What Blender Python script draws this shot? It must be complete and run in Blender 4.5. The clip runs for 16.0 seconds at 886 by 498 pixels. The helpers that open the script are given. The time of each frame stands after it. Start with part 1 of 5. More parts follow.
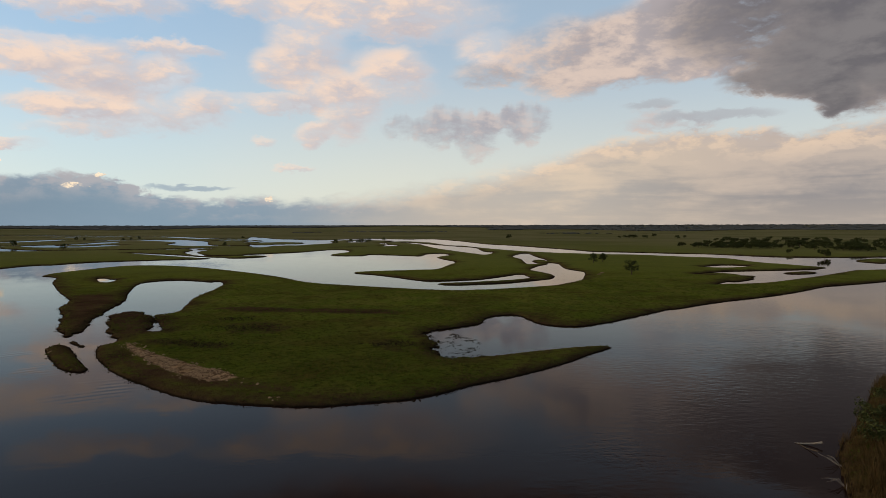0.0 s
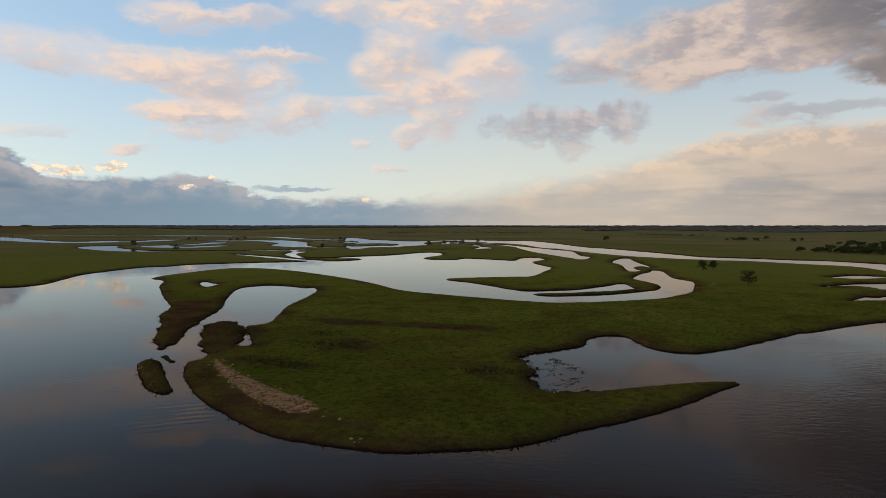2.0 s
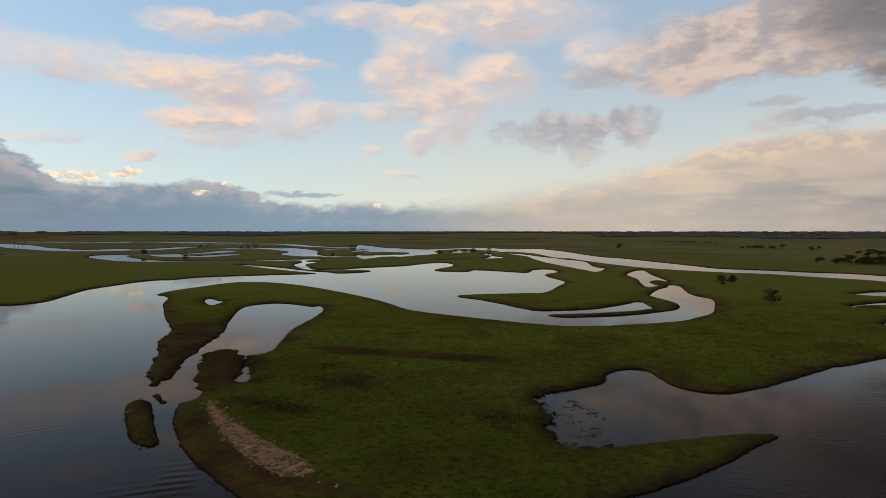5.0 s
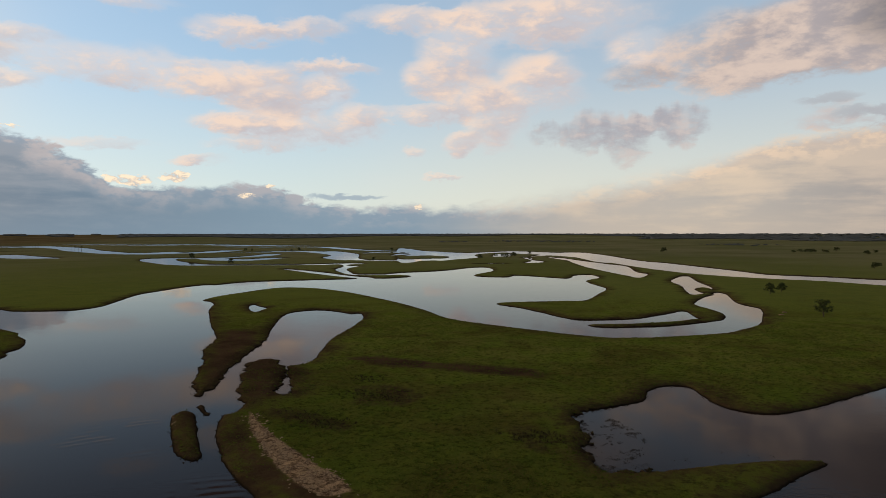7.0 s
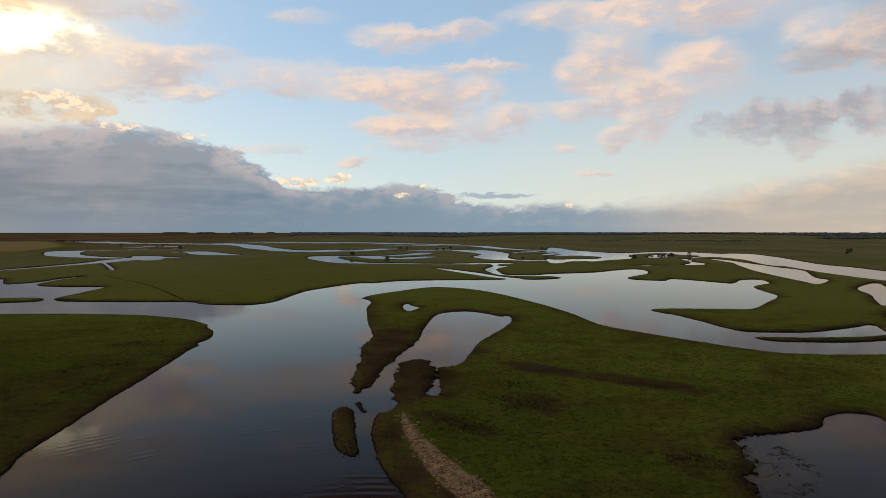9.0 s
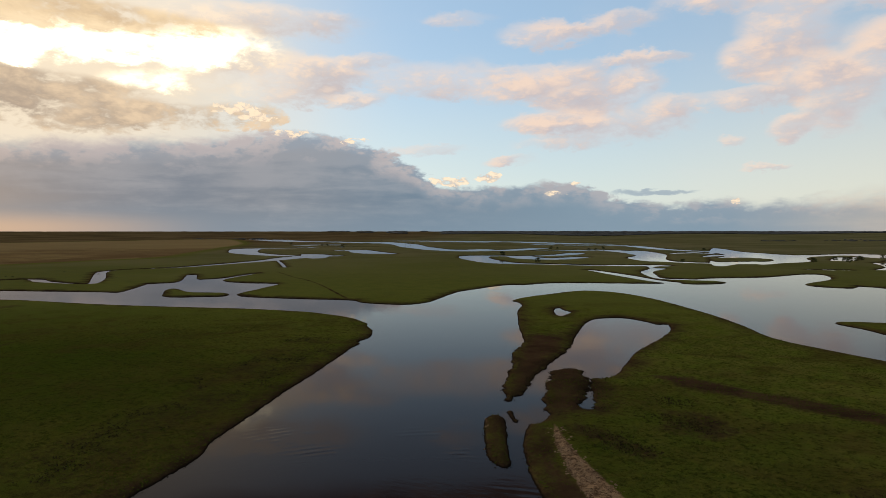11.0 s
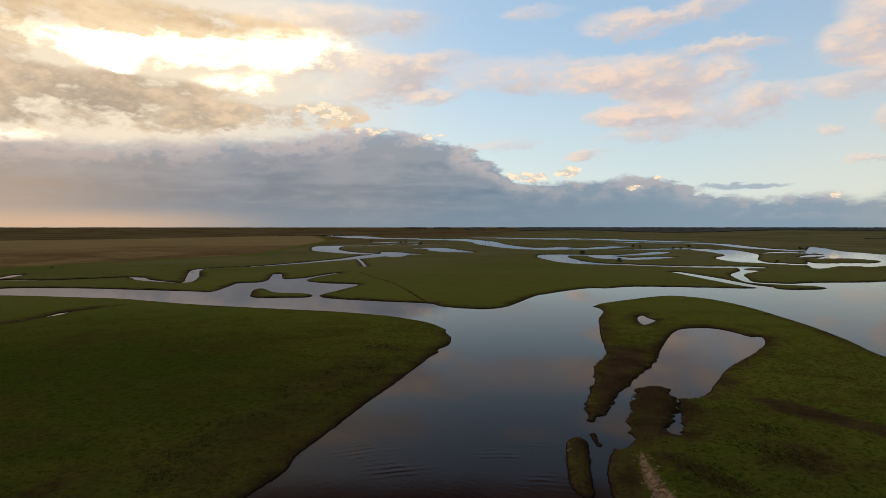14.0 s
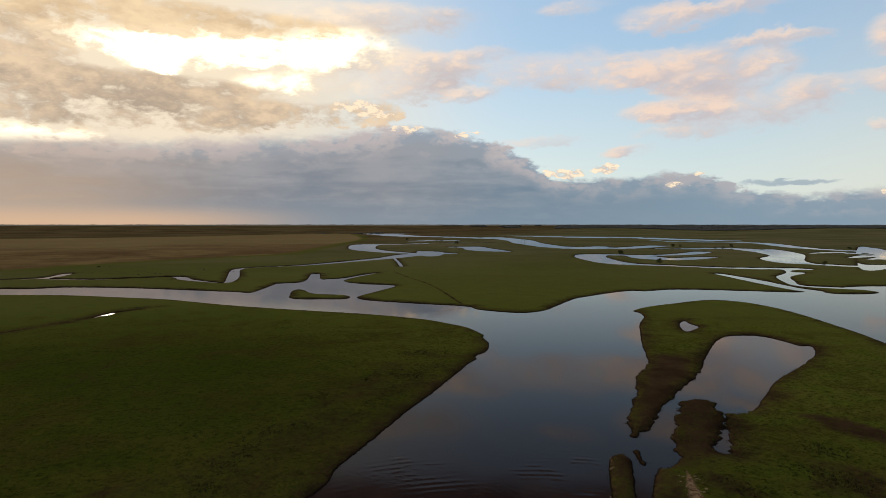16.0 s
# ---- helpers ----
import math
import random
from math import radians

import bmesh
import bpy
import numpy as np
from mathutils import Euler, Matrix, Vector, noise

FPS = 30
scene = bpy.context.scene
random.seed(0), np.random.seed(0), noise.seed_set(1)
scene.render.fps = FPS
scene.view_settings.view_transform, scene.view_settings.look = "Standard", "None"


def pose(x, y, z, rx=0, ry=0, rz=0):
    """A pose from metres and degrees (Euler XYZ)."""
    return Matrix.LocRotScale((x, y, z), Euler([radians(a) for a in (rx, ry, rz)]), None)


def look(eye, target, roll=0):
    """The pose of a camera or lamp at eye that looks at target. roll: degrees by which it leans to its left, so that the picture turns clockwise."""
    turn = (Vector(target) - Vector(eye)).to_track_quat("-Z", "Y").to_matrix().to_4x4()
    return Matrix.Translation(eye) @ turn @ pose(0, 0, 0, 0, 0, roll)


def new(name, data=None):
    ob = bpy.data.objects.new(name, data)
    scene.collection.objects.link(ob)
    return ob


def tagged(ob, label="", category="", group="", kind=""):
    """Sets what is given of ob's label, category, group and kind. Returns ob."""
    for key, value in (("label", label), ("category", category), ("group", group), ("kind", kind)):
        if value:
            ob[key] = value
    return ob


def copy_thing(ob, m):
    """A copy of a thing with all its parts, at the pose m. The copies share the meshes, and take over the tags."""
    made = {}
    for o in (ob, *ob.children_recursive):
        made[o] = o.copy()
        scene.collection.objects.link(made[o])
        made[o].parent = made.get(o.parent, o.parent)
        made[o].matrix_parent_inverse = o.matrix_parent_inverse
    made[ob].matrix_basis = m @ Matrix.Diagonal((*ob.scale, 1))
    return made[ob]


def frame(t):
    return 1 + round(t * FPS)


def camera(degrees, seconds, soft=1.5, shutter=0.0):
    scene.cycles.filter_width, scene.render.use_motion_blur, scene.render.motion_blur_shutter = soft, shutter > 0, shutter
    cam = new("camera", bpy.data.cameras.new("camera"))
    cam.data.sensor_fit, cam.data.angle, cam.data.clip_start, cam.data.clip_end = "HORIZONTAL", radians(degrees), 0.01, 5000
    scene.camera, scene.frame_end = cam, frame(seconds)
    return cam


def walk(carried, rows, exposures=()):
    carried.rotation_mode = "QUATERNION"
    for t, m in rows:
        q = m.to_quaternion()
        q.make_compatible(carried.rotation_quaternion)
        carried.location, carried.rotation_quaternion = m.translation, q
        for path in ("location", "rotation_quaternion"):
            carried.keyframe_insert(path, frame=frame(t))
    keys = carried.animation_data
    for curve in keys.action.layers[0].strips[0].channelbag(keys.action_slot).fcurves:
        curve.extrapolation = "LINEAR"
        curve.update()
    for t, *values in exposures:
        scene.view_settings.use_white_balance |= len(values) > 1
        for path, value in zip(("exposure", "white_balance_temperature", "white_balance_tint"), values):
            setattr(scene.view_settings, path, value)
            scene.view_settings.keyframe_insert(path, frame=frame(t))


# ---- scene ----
# Evening flight over a flooded river meadow: a still river with oxbows, grazed banks, scattered palms and a broken cloud sky.

# ---------------------------------------------------------------- camera
cam = camera(70.0, 16.0, soft=0.3)
# seconds, x, y, height, heading to the left of +y, tilt, lean
ROWS = [
    (0, -0.00, -0.00, 23.78, -0.00, -2.02, 0.11),
    (0.5, -0.27, 2.84, 24.47, 3.25, -2.05, 0.07),
    (1, -0.55, 5.63, 25.17, 6.38, -2.06, 0.04),
    (1.5, -0.86, 8.29, 25.90, 7.78, -2.07, 0.00),
    (2, -1.18, 10.78, 26.67, 8.43, -2.03, -0.02),
    (2.5, -1.50, 13.03, 27.47, 8.73, -1.96, -0.03),
    (3, -1.79, 15.02, 28.28, 8.96, -1.88, -0.03),
    (3.5, -2.05, 16.77, 29.11, 9.14, -1.80, -0.02),
    (4, -2.27, 18.33, 29.94, 9.29, -1.72, -0.01),
    (6.3, -1.72, 19.72, 33.40, 10.31, -1.38, 0.04),
    (6.5, -1.65, 19.69, 33.64, 10.70, -1.38, 0.04),
    (7, -1.44, 19.58, 34.21, 13.13, -1.37, 0.04),
    (7.5, -1.23, 19.46, 34.76, 16.12, -1.37, 0.03),
    (8, -1.05, 19.35, 35.28, 19.68, -1.41, 0.01),
    (8.5, -0.93, 19.23, 35.78, 23.01, -1.47, -0.01),
    (9, -0.91, 19.11, 36.27, 26.64, -1.53, -0.03),
    (9.5, -1.00, 19.00, 36.78, 30.08, -1.57, -0.04),
    (10, -1.17, 18.91, 37.30, 33.86, -1.60, -0.04),
    (10.2, -1.25, 18.88, 37.52, 35.36, -1.61, -0.04),
    (12.3, -2.07, 19.38, 40.39, 44.23, -1.83, 0.01),
    (12.5, -2.18, 19.42, 40.68, 44.54, -1.86, 0.01),
    (13, -2.47, 19.54, 41.41, 45.43, -1.93, 0.00),
    (13.5, -2.79, 19.64, 42.14, 46.30, -1.99, 0.00),
    (14, -3.13, 19.73, 42.87, 47.14, -2.06, -0.00),
    (14.5, -3.51, 19.80, 43.61, 47.93, -2.12, -0.01),
    (15, -3.91, 19.86, 44.34, 48.72, -2.18, -0.01),
    (15.5, -4.34, 19.90, 45.08, 49.46, -2.25, -0.01),
    (16, -4.77, 19.94, 45.82, 50.35, -2.30, -0.01),
]
walk(cam, [(t, pose(x, y, z, 90 + tilt, lean, heading)) for t, x, y, z, heading, tilt, lean in ROWS])

# ---------------------------------------------------------------- sky and sun
SUN_AZ, SUN_EL = 75.2, 13.6
# the cloud plan is drawn in units a little finer than degrees
PLAN_AZ, PLAN_EL = 1.0775, 1.085


class Nodes:
    """A short way to write node trees."""

    def __init__(self, tree):
        self.tree = tree
        tree.nodes.clear()

    def feed(self, socket, value):
        if isinstance(value, bpy.types.NodeSocket):
            self.tree.links.new(value, socket)
        else:
            socket.default_value = (*value, 1) if isinstance(value, tuple) and len(value) == 3 and socket.type == "RGBA" else value

    def add(self, kind, inputs=None):
        n = self.tree.nodes.new(kind)
        for key, value in (inputs or {}).items():
            self.feed(n.inputs[key], value)
        return n

    def math(self, op, a, b=0.0, clamp=False):
        n = self.add("ShaderNodeMath", {0: a, 1: b})
        n.operation, n.use_clamp = op, clamp
        return n.outputs[0]

    def fma(self, a, b, c):
        n = self.add("ShaderNodeMath", {0: a, 1: b, 2: c})
        n.operation = "MULTIPLY_ADD"
        return n.outputs[0]

    def vector(self, op, a, b=(0, 0, 0)):
        n = self.add("ShaderNodeVectorMath", {0: a, 1: b})
        n.operation = op
        return n.outputs[1] if op in ("LENGTH", "DISTANCE") else n.outputs[0]

    def ramp(self, value, lo, hi, a=0.0, b=1.0):
        n = self.add("ShaderNodeMapRange", {0: value, 1: lo, 2: hi, 3: a, 4: b})
        n.interpolation_type = "SMOOTHSTEP"
        return n.outputs[0]

    def mix(self, f, a, b):
        n = self.add("ShaderNodeMix")
        n.data_type = "RGBA"
        for key, value in ((0, f), (6, a), (7, b)):
            self.feed(n.inputs[key], value)
        return n.outputs[2]

    def profile(self, value, low, high, stops):
        """Two numbers that change along value: stops of (value, first, second), both from 0 to 1."""
        n = self.add("ShaderNodeValToRGB", {0: self.math("DIVIDE", self.math("SUBTRACT", value, low), high - low)})
        marks = n.color_ramp.elements
        for at, first, second in stops[1:-1]:
            marks.new((at - low) / (high - low)).color = (first, second, 0, 1)
        marks[0].color, marks[len(marks) - 1].color = (*stops[0][1:], 0, 1), (*stops[-1][1:], 0, 1)
        return self.add("ShaderNodeSeparateColor", {0: n.outputs[0]}).outputs[:2]

    def noise(self, vec, scale, detail=4.0, rough=0.55, dist=0.0):
        return self.add("ShaderNodeTexNoise", {"Vector": vec, "Scale": scale, "Detail": detail, "Roughness": rough, "Distortion": dist})


SKY_STRENGTH = 0.15
# Clouds: azimuth to the left of +y, elevation, half width, half height, tilt, amount
PUFFS_A = [(33.4, 18.2, 3.4, 1, 0, 0.9), (33.8, 14.6, 4.5, 1, 0, 0.8), (24.9, 13.5, 2.2, 1.3, 0, 0.95), (28.4, 10, 6.7, 1.6, 0, 0.8), (12.5, 17.6, 3.4, 2.6, 0, 0.8),
    (9.4, 11.4, 2.8, 2, 0, 0.6), (9, 8.9, 1.7, 0.87, 0, 0.5), (7.5, 19.8, 6.2, 1.7, 0, 0.8), (16.9, 8.2, 1.1, 0.46, 0, 0.6), (36.5, 6.9, 2.2, 0.46, 0, 0.4), (50, 16.3, 2.8,
    0.7, 0, 0.7), (30.1, 15.5, 3.4, 0.58, 0, 0.4), (65.8, 13.9, 3.4, 1.2, 0, 0.7), (37.4, 6.9, 1.4, 0.35, 0, 0.5)]
PUFFS_B = [(26.8, 18.9, 3.4, 0.87, 0, 0.5), (24.6, 15.7, 3.1, 0.7, 0, 0.8), (29.5, 12.3, 4.5, 1, 0, 0.75), (21.8, 11.4, 2, 0.81, 0, 0.7), (15.5, 14.8, 2.5, 1.6, 0, 0.85),
    (16.1, 11.3, 3.4, 0.81, 0, 0.8), (4.7, 15.4, 3.4, 1.5, 4, 0.85), (1, 19.8, 6.7, 2, 0, 0.7), (14.7, 5.8, 1.7, 0.29, 0, 0.5), (56.4, 14.9, 5, 1.6, 0, 0.95), (45.1, 14.4, 5,
    1.4, 0, 0.85), (41.5, 19.7, 3.4, 0.7, 0, 0.6), (61.2, 19, 8.4, 1.2, 0, 0.8), (52, 12.6, 2.8, 0.58, 0, 0.5)]
PUFFS_C = [(37.2, 14.2, 3.4, 1.5, 0, 0.75), (31.9, 13.7, 5, 1.5, 0, 0.8), (33.1, 10.2, 3.9, 0.81, 0, 0.8), (17.5, 20, 5, 1, 0, 0.8), (11.9, 13.3, 3.4, 1.7, 0, 0.6),
    (12.3, 8.8, 1.5, 0.93, 0, 1), (5.1, 13.5, 3.9, 1.5, 0, 0.55), (-5.6, 16.8, 3.4, 1.5, 0, 0.8), (32.5, 8.1, 3.4, 0.46, 0, 0.4), (58.5, 13.1, 3.4, 1, 0, 0.8), (40.2, 14.7,
    3.4, 1.4, 0, 0.5), (63.5, 15.6, 3.9, 0.93, 0, 0.7), (44.6, 7.8, 3.4, 0.46, 0, 0.5)]
PUFFS = PUFFS_A + PUFFS_B + PUFFS_C
VIRGA = [(0.4, 9.4, 1.9, 1.8, 0, 0.95), (-3.2, 8.9, 2.0, 2.0, 0, 1.05), (-8.1, 10.1, 2.0, 1.7, 0, 1.05), (3.8, 9.3, 2, 0.9, 0, 0.6), (-5.6, 10.2, 1.4, 0.9, 0, 0.6)]
GREYS = [(-21.3, 9.4, 4.5, 0.81, 0, 0.6),
    (-19.8, 10.7, 2.2, 0.46, 0, 0.5), (-29.7, 8.1, 1.7, 0.46, 0, 0.5), (90.8, 12.4, 5, 1.5, 0, 1.2), (90.7, 15.8, 4.5, 2.6, 0, 1.1), (81.2, 11.7, 9.5, 1.3, 0, 1.1), (87, 9.6,
    7.8, 1.4, 0, 1.2), (76, 9.3, 6, 0.9, 0, 0.9), (66.4, 10.3, 6.2, 1, 0, 1.1), (70.5, 10.0, 4.5, 0.9, 0, 1.0), (83.3, 18, 16, 1.3, 0, 1.2), (61.8, 10.8, 2.8, 1.1, 0, 1.0)]
DARKS = [(-12.4, 16.3, 6.2, 2.9, 0, 0.62), (-20.1, 15.6, 7.8, 2.4, 0, 0.7), (-24, 17.2, 7.8, 3.4, 0, 0.85), (-30.8, 17.6, 9.5, 4.0, 0, 1), (-11.6, 13.2, 3.4, 1.3, 0, 0.45), (-4, 14.5, 3.0, 1.2, 0, 0.5)]
TUFTS = [(42.2, 4.75, 2.0, 0.42, 0, 0.85), (38.6, 5.15, 1.1, 0.52, 0, 0.95), (62.7, 11.2, 2.5, 0.58, 0, 0.6), (57.6, 9.2, 2.2, 0.35, 0, 0.6), (51.5, 8.5, 1.7, 0.23, 0, 0.6),
    (60.8, 10.5, 1.7, 0.35, 0, 0.6), (30.6, 4.5, 0.56, 0.2, 0, 0.8), (16.7, 2.7, 0.45, 0.29, 0, 0.9), (32.5, 3.6, 1.1, 0.23, 0, 0.5)]
SUN_GAPS = [(81.5, 15.7, 6.6, 1.3, 0, 1), (87, 15.9, 3.0, 0.8, 0, 0.9), (75.5, 15.9, 4.2, 1.5, 0, 0.95), (79.5, 13.9, 3.4, 0.8, 0, 0.8), (68.5, 16.3, 5, 1.9, 0, 0.8), (63.3, 16.6, 5, 1.6, 0,
    0.5), (88.8, 7.9, 4.2, 0.8, 0, 0.9), (70, 13.2, 4, 0.8, 0, 0.6), (91.5, 6.7, 1.7, 0.58, 0, 0.7), (65, 13.0, 4, 1.2, 0, 0.4)]
# Crest of the low banks along the horizon: azimuth, height / 12, softness / 4
CREST = [(-180, 0.5, 0.5), (-60, 0.7, 0.3), (-37.7, 0.73, 0.22), (-31, 0.69, 0.22), (-26.5, 0.73, 0.2), (-21.9, 0.73, 0.22), (-15, 0.69, 0.25), (-12, 0.58, 0.32), (-6.4, 0.47, 0.5),
    (-1, 0.41, 0.55), (4.6, 0.31, 0.55), (10, 0.24, 0.35), (16, 0.22, 0.2), (22, 0.215, 0.16), (26.6, 0.24, 0.13), (28.2, 0.33, 0.12), (30, 0.39, 0.12), (34, 0.405, 0.13), (36.4, 0.38, 0.14),
    (38, 0.36, 0.14), (43.5, 0.37, 0.14), (45, 0.46, 0.15), (47, 0.59, 0.15), (50, 0.70, 0.16), (54, 0.78, 0.18), (60, 0.77, 0.22), (66, 0.72, 0.3), (72, 0.68, 0.35), (79.4, 0.645, 0.35), (92, 0.61, 0.35), (130, 0.6, 0.4),
    (180, 0.5, 0.5)]
# darkest part of the high cloud
CORE = [(-31.5, 12.6, 3.6, 1.7, 0, 0.8), (-36.5, 13.2, 5.5, 3.4, 0, 1.0), (-30, 17.5, 8, 3.6, 0, 0.75), (-38, 18, 9, 5, 0, 1.0), (-33.8, 10.6, 1.3, 1.2, 0, 0.8), (-27.6, 12.4, 2.2, 1.0, 0, 0.6)]


def sky_world():
    world = bpy.data.worlds.new("evening_sky")
    scene.world = world
    world.use_nodes = True
    world.cycles.sampling_method, world.cycles.sample_map_resolution = "MANUAL", 1024
    n = Nodes(world.node_tree)
    way = n.add("ShaderNodeTexCoord").outputs["Generated"]
    xyz = n.add("ShaderNodeSeparateXYZ", {0: way}).outputs
    deg = 180 / math.pi
    az = n.math("MULTIPLY", n.math("ARCTAN2", n.math("MULTIPLY", xyz[0], -1.0), xyz[1]), deg * PLAN_AZ)
    el = n.math("MULTIPLY", n.math("ARCSINE", xyz[2]), deg * PLAN_EL)
    # cloud grain, flattened towards the horizon; a second reading a little nearer the sun gives the lit sides
    flat = n.vector("MULTIPLY", way, (1, 1, 2.2))
    nearer = n.vector("ADD", flat, (-0.016, 0.0, 0.030))
    coarse = n.noise(flat, 6.0, 8.0, 0.56, 0.2)
    grain = n.math("SUBTRACT", coarse.outputs[0], 0.5)
    grain_lit = n.math("SUBTRACT", n.noise(nearer, 6.0, 8.0, 0.56, 0.2).outputs[0], 0.5)
    fine = n.math("SUBTRACT", n.noise(flat, 20.0, 7.0, 0.6, 0.3).outputs[0], 0.5)
    wisp = n.math("SUBTRACT", n.noise(flat, 52.0, 5.0, 0.6, 0.4).outputs[0], 0.5)
    streak = n.math("SUBTRACT", n.noise(n.vector("MULTIPLY", way, (1, 1, 7.0)), 7.0, 6.0, 0.55, 0.3).outputs[0], 0.5)
    warp = n.add("ShaderNodeSeparateXYZ", {0: coarse.outputs[1]}).outputs
    waz = n.math("ADD", az, n.math("MULTIPLY", n.math("SUBTRACT", warp[0], 0.5), 5.0))
    wel = n.math("ADD", el, n.math("ADD", n.math("MULTIPLY", n.math("SUBTRACT", warp[1], 0.5), 2.2), n.fma(wisp, 0.9, n.math("MULTIPLY", fine, 1.8))))
    place = (waz, wel)
    near_place = (n.fma(fine, 3.0, n.fma(wisp, 1.6, az)), n.fma(fine, 1.2, n.fma(wisp, 0.8, el)))
    lit = n.ramp(n.math("ADD", n.math("SUBTRACT", grain, grain_lit), n.fma(fine, 0.30, n.math("MULTIPLY", wisp, 0.22))), -0.14, 0.15)

    def field(blobs, where, inner=0.0, outer=1.5, shaded=False):
        across, up = where
        total, shade = None, None
        for a, e, ra, re, tilt, amount in blobs:
            here = across if total is None else n.fma(total, 1e-7, across)
            u = n.fma(here, 1 / ra, -a / ra)
            v = n.fma(up, 1 / re, -e / re)
            g = n.ramp(n.fma(u, u, n.math("MULTIPLY", v, v)), inner ** 2, outer ** 2, amount, 0.0)
            if shaded:
                side = n.fma(u, 0.5, n.math("MULTIPLY", v, 0.75))
                shade = n.math("MULTIPLY", side, g) if shade is None else n.fma(side, g, shade)
            total = g if total is None else n.math("ADD", total, g)
        if shaded:
            return total, n.math("DIVIDE", shade, n.math("MAXIMUM", total, 0.05))
        return total

    def grained(value, big, small):
        """Cloud thickness: a soft body broken up by its grain."""
        solid = n.math("SUBTRACT", 1.0, n.math("POWER", 0.22, value))
        return n.math("MULTIPLY", solid, n.math("ADD", 1.0, n.fma(grain, big, n.fma(fine, small, n.math("MULTIPLY", wisp, small * 0.6)))))

    air = n.add("ShaderNodeTexSky")
    air.sky_type, air.sun_disc, air.sun_elevation, air.sun_rotation = "NISHITA", False, radians(SUN_EL), radians(-SUN_AZ)
    air.air_density, air.dust_density, air.ozone_density = 1.0, 0.4, 1.5
    sky_light = n.add("ShaderNodeBackground", {0: air.outputs[0], 1: SKY_STRENGTH}).outputs[0]

    # degrees from the hidden sun, wider than high
    sun_u, sun_v = n.math("SUBTRACT", az, SUN_AZ * PLAN_AZ), n.math("MULTIPLY", n.math("SUBTRACT", el, SUN_EL * PLAN_EL), 1.6)
    sun_d = n.math("SQRT", n.fma(sun_u, sun_u, n.math("MULTIPLY", sun_v, sun_v)))
    near_sun = n.ramp(sun_d, 6.0, 36.0, 1.0, 0.0)
    close_sun = n.ramp(sun_d, 6.0, 22.0, 1.0, 0.0)

    # thin bright veil over the blue
    veil_col = n.mix(near_sun, n.mix(n.ramp(az, 2.0, 34.0), n.mix(n.ramp(el, 2.0, 20.0), (0.75, 0.74, 0.66), (0.49, 0.605, 0.72)), n.mix(n.ramp(el, 2.0, 20.0), (0.62, 0.71, 0.73), (0.39, 0.565, 0.755))), (0.95, 0.80, 0.60))
    cloud, cover = veil_col, n.math("ADD", n.ramp(el, 2.0, 22.0, 0.80, 0.60), n.math("MULTIPLY", near_sun, 0.4), clamp=True)

    def lay(alpha, color):
        return n.mix(alpha, cloud, color), n.math("SUBTRACT", 1.0, n.math("MULTIPLY", n.math("SUBTRACT", 1.0, cover), n.math("SUBTRACT", 1.0, alpha)))

    # broken warm cumulus
    puffs, sunny = field(PUFFS, place, shaded=True)
    dens = grained(puffs, 3.6, 1.9)
    cloud, cover = lay(n.math("MULTIPLY", n.ramp(n.fma(grain, 0.8, puffs), -0.1, 1.0), 0.5), n.mix(near_sun, (0.84, 0.74, 0.69), (1.05, 0.92, 0.72)))
    warm = n.mix(near_sun, (0.92, 0.70, 0.56), (1.15, 0.93, 0.66))
    cool = n.mix(near_sun, (0.55, 0.50, 0.525), (0.72, 0.60, 0.50))
    cloud, cover = lay(n.ramp(dens, 0.0, 1.2, 0.0, 0.93), n.mix(n.ramp(n.fma(lit, 0.7, n.fma(fine, 1.5, sunny)), -0.30, 1.15), cool, warm))
    # veil of light round the hidden sun, with grey scraps before it
    gap = grained(field(SUN_GAPS, place), 3.4, 2.2)
    cloud, cover = lay(n.math("MULTIPLY", n.ramp(gap, 0.04, 0.95), 0.97), n.mix(n.ramp(gap, 0.3, 1.0), (1.0, 0.83, 0.60), (1.9, 1.65, 1.2)))
    grey = grained(field(GREYS, near_place), 3.0, 2.6)
    grey_col = n.mix(n.ramp(az, 30.0, 60.0), n.mix(lit, (0.40, 0.37, 0.40), (0.62, 0.52, 0.49)), n.mix(n.ramp(el, 14.5, 17.5), n.mix(lit, (0.41, 0.315, 0.24), (0.86, 0.64, 0.42)), n.mix(lit, (0.62, 0.43, 0.25), (0.95, 0.71, 0.43))))
    cloud, cover = lay(n.ramp(grey, 0.18, 0.95, 0.0, 0.88), grey_col)
    # a small grey cloud whose rain hangs down in fingers
    finger = n.math("SUBTRACT", n.noise(n.vector("MULTIPLY", way, (1, 1, 0.25)), 34.0, 3.0, 0.55, 0.2).outputs[0], 0.5)
    rain = grained(field(VIRGA, (n.fma(fine, 2.2, az), n.fma(finger, 3.2, n.fma(fine, 1.6, n.fma(wisp, 0.9, el))))), 2.2, 1.6)
    cloud, cover = lay(n.ramp(rain, 0.10, 1.0, 0.0, 0.86), n.mix(n.ramp(n.fma(finger, 1.6, lit), 0.1, 0.9), (0.385, 0.36, 0.395), (0.60, 0.51, 0.485)))
    # the dark cloud high on the other side
    dark = n.math("MAXIMUM", grained(field(DARKS, place), 1.6, 0.9), grained(field(CORE, place), 1.2, 0.8))
    core = grained(field(CORE, place), 1.0, 0.5)
    dark_col = n.mix(n.ramp(core, 0.0, 1.0), n.mix(n.ramp(n.fma(fine, 0.5, lit), 0.0, 1.1), (0.42, 0.37, 0.375), (0.72, 0.57, 0.485)), n.mix(lit, (0.115, 0.105, 0.115), (0.21, 0.19, 0.19)))
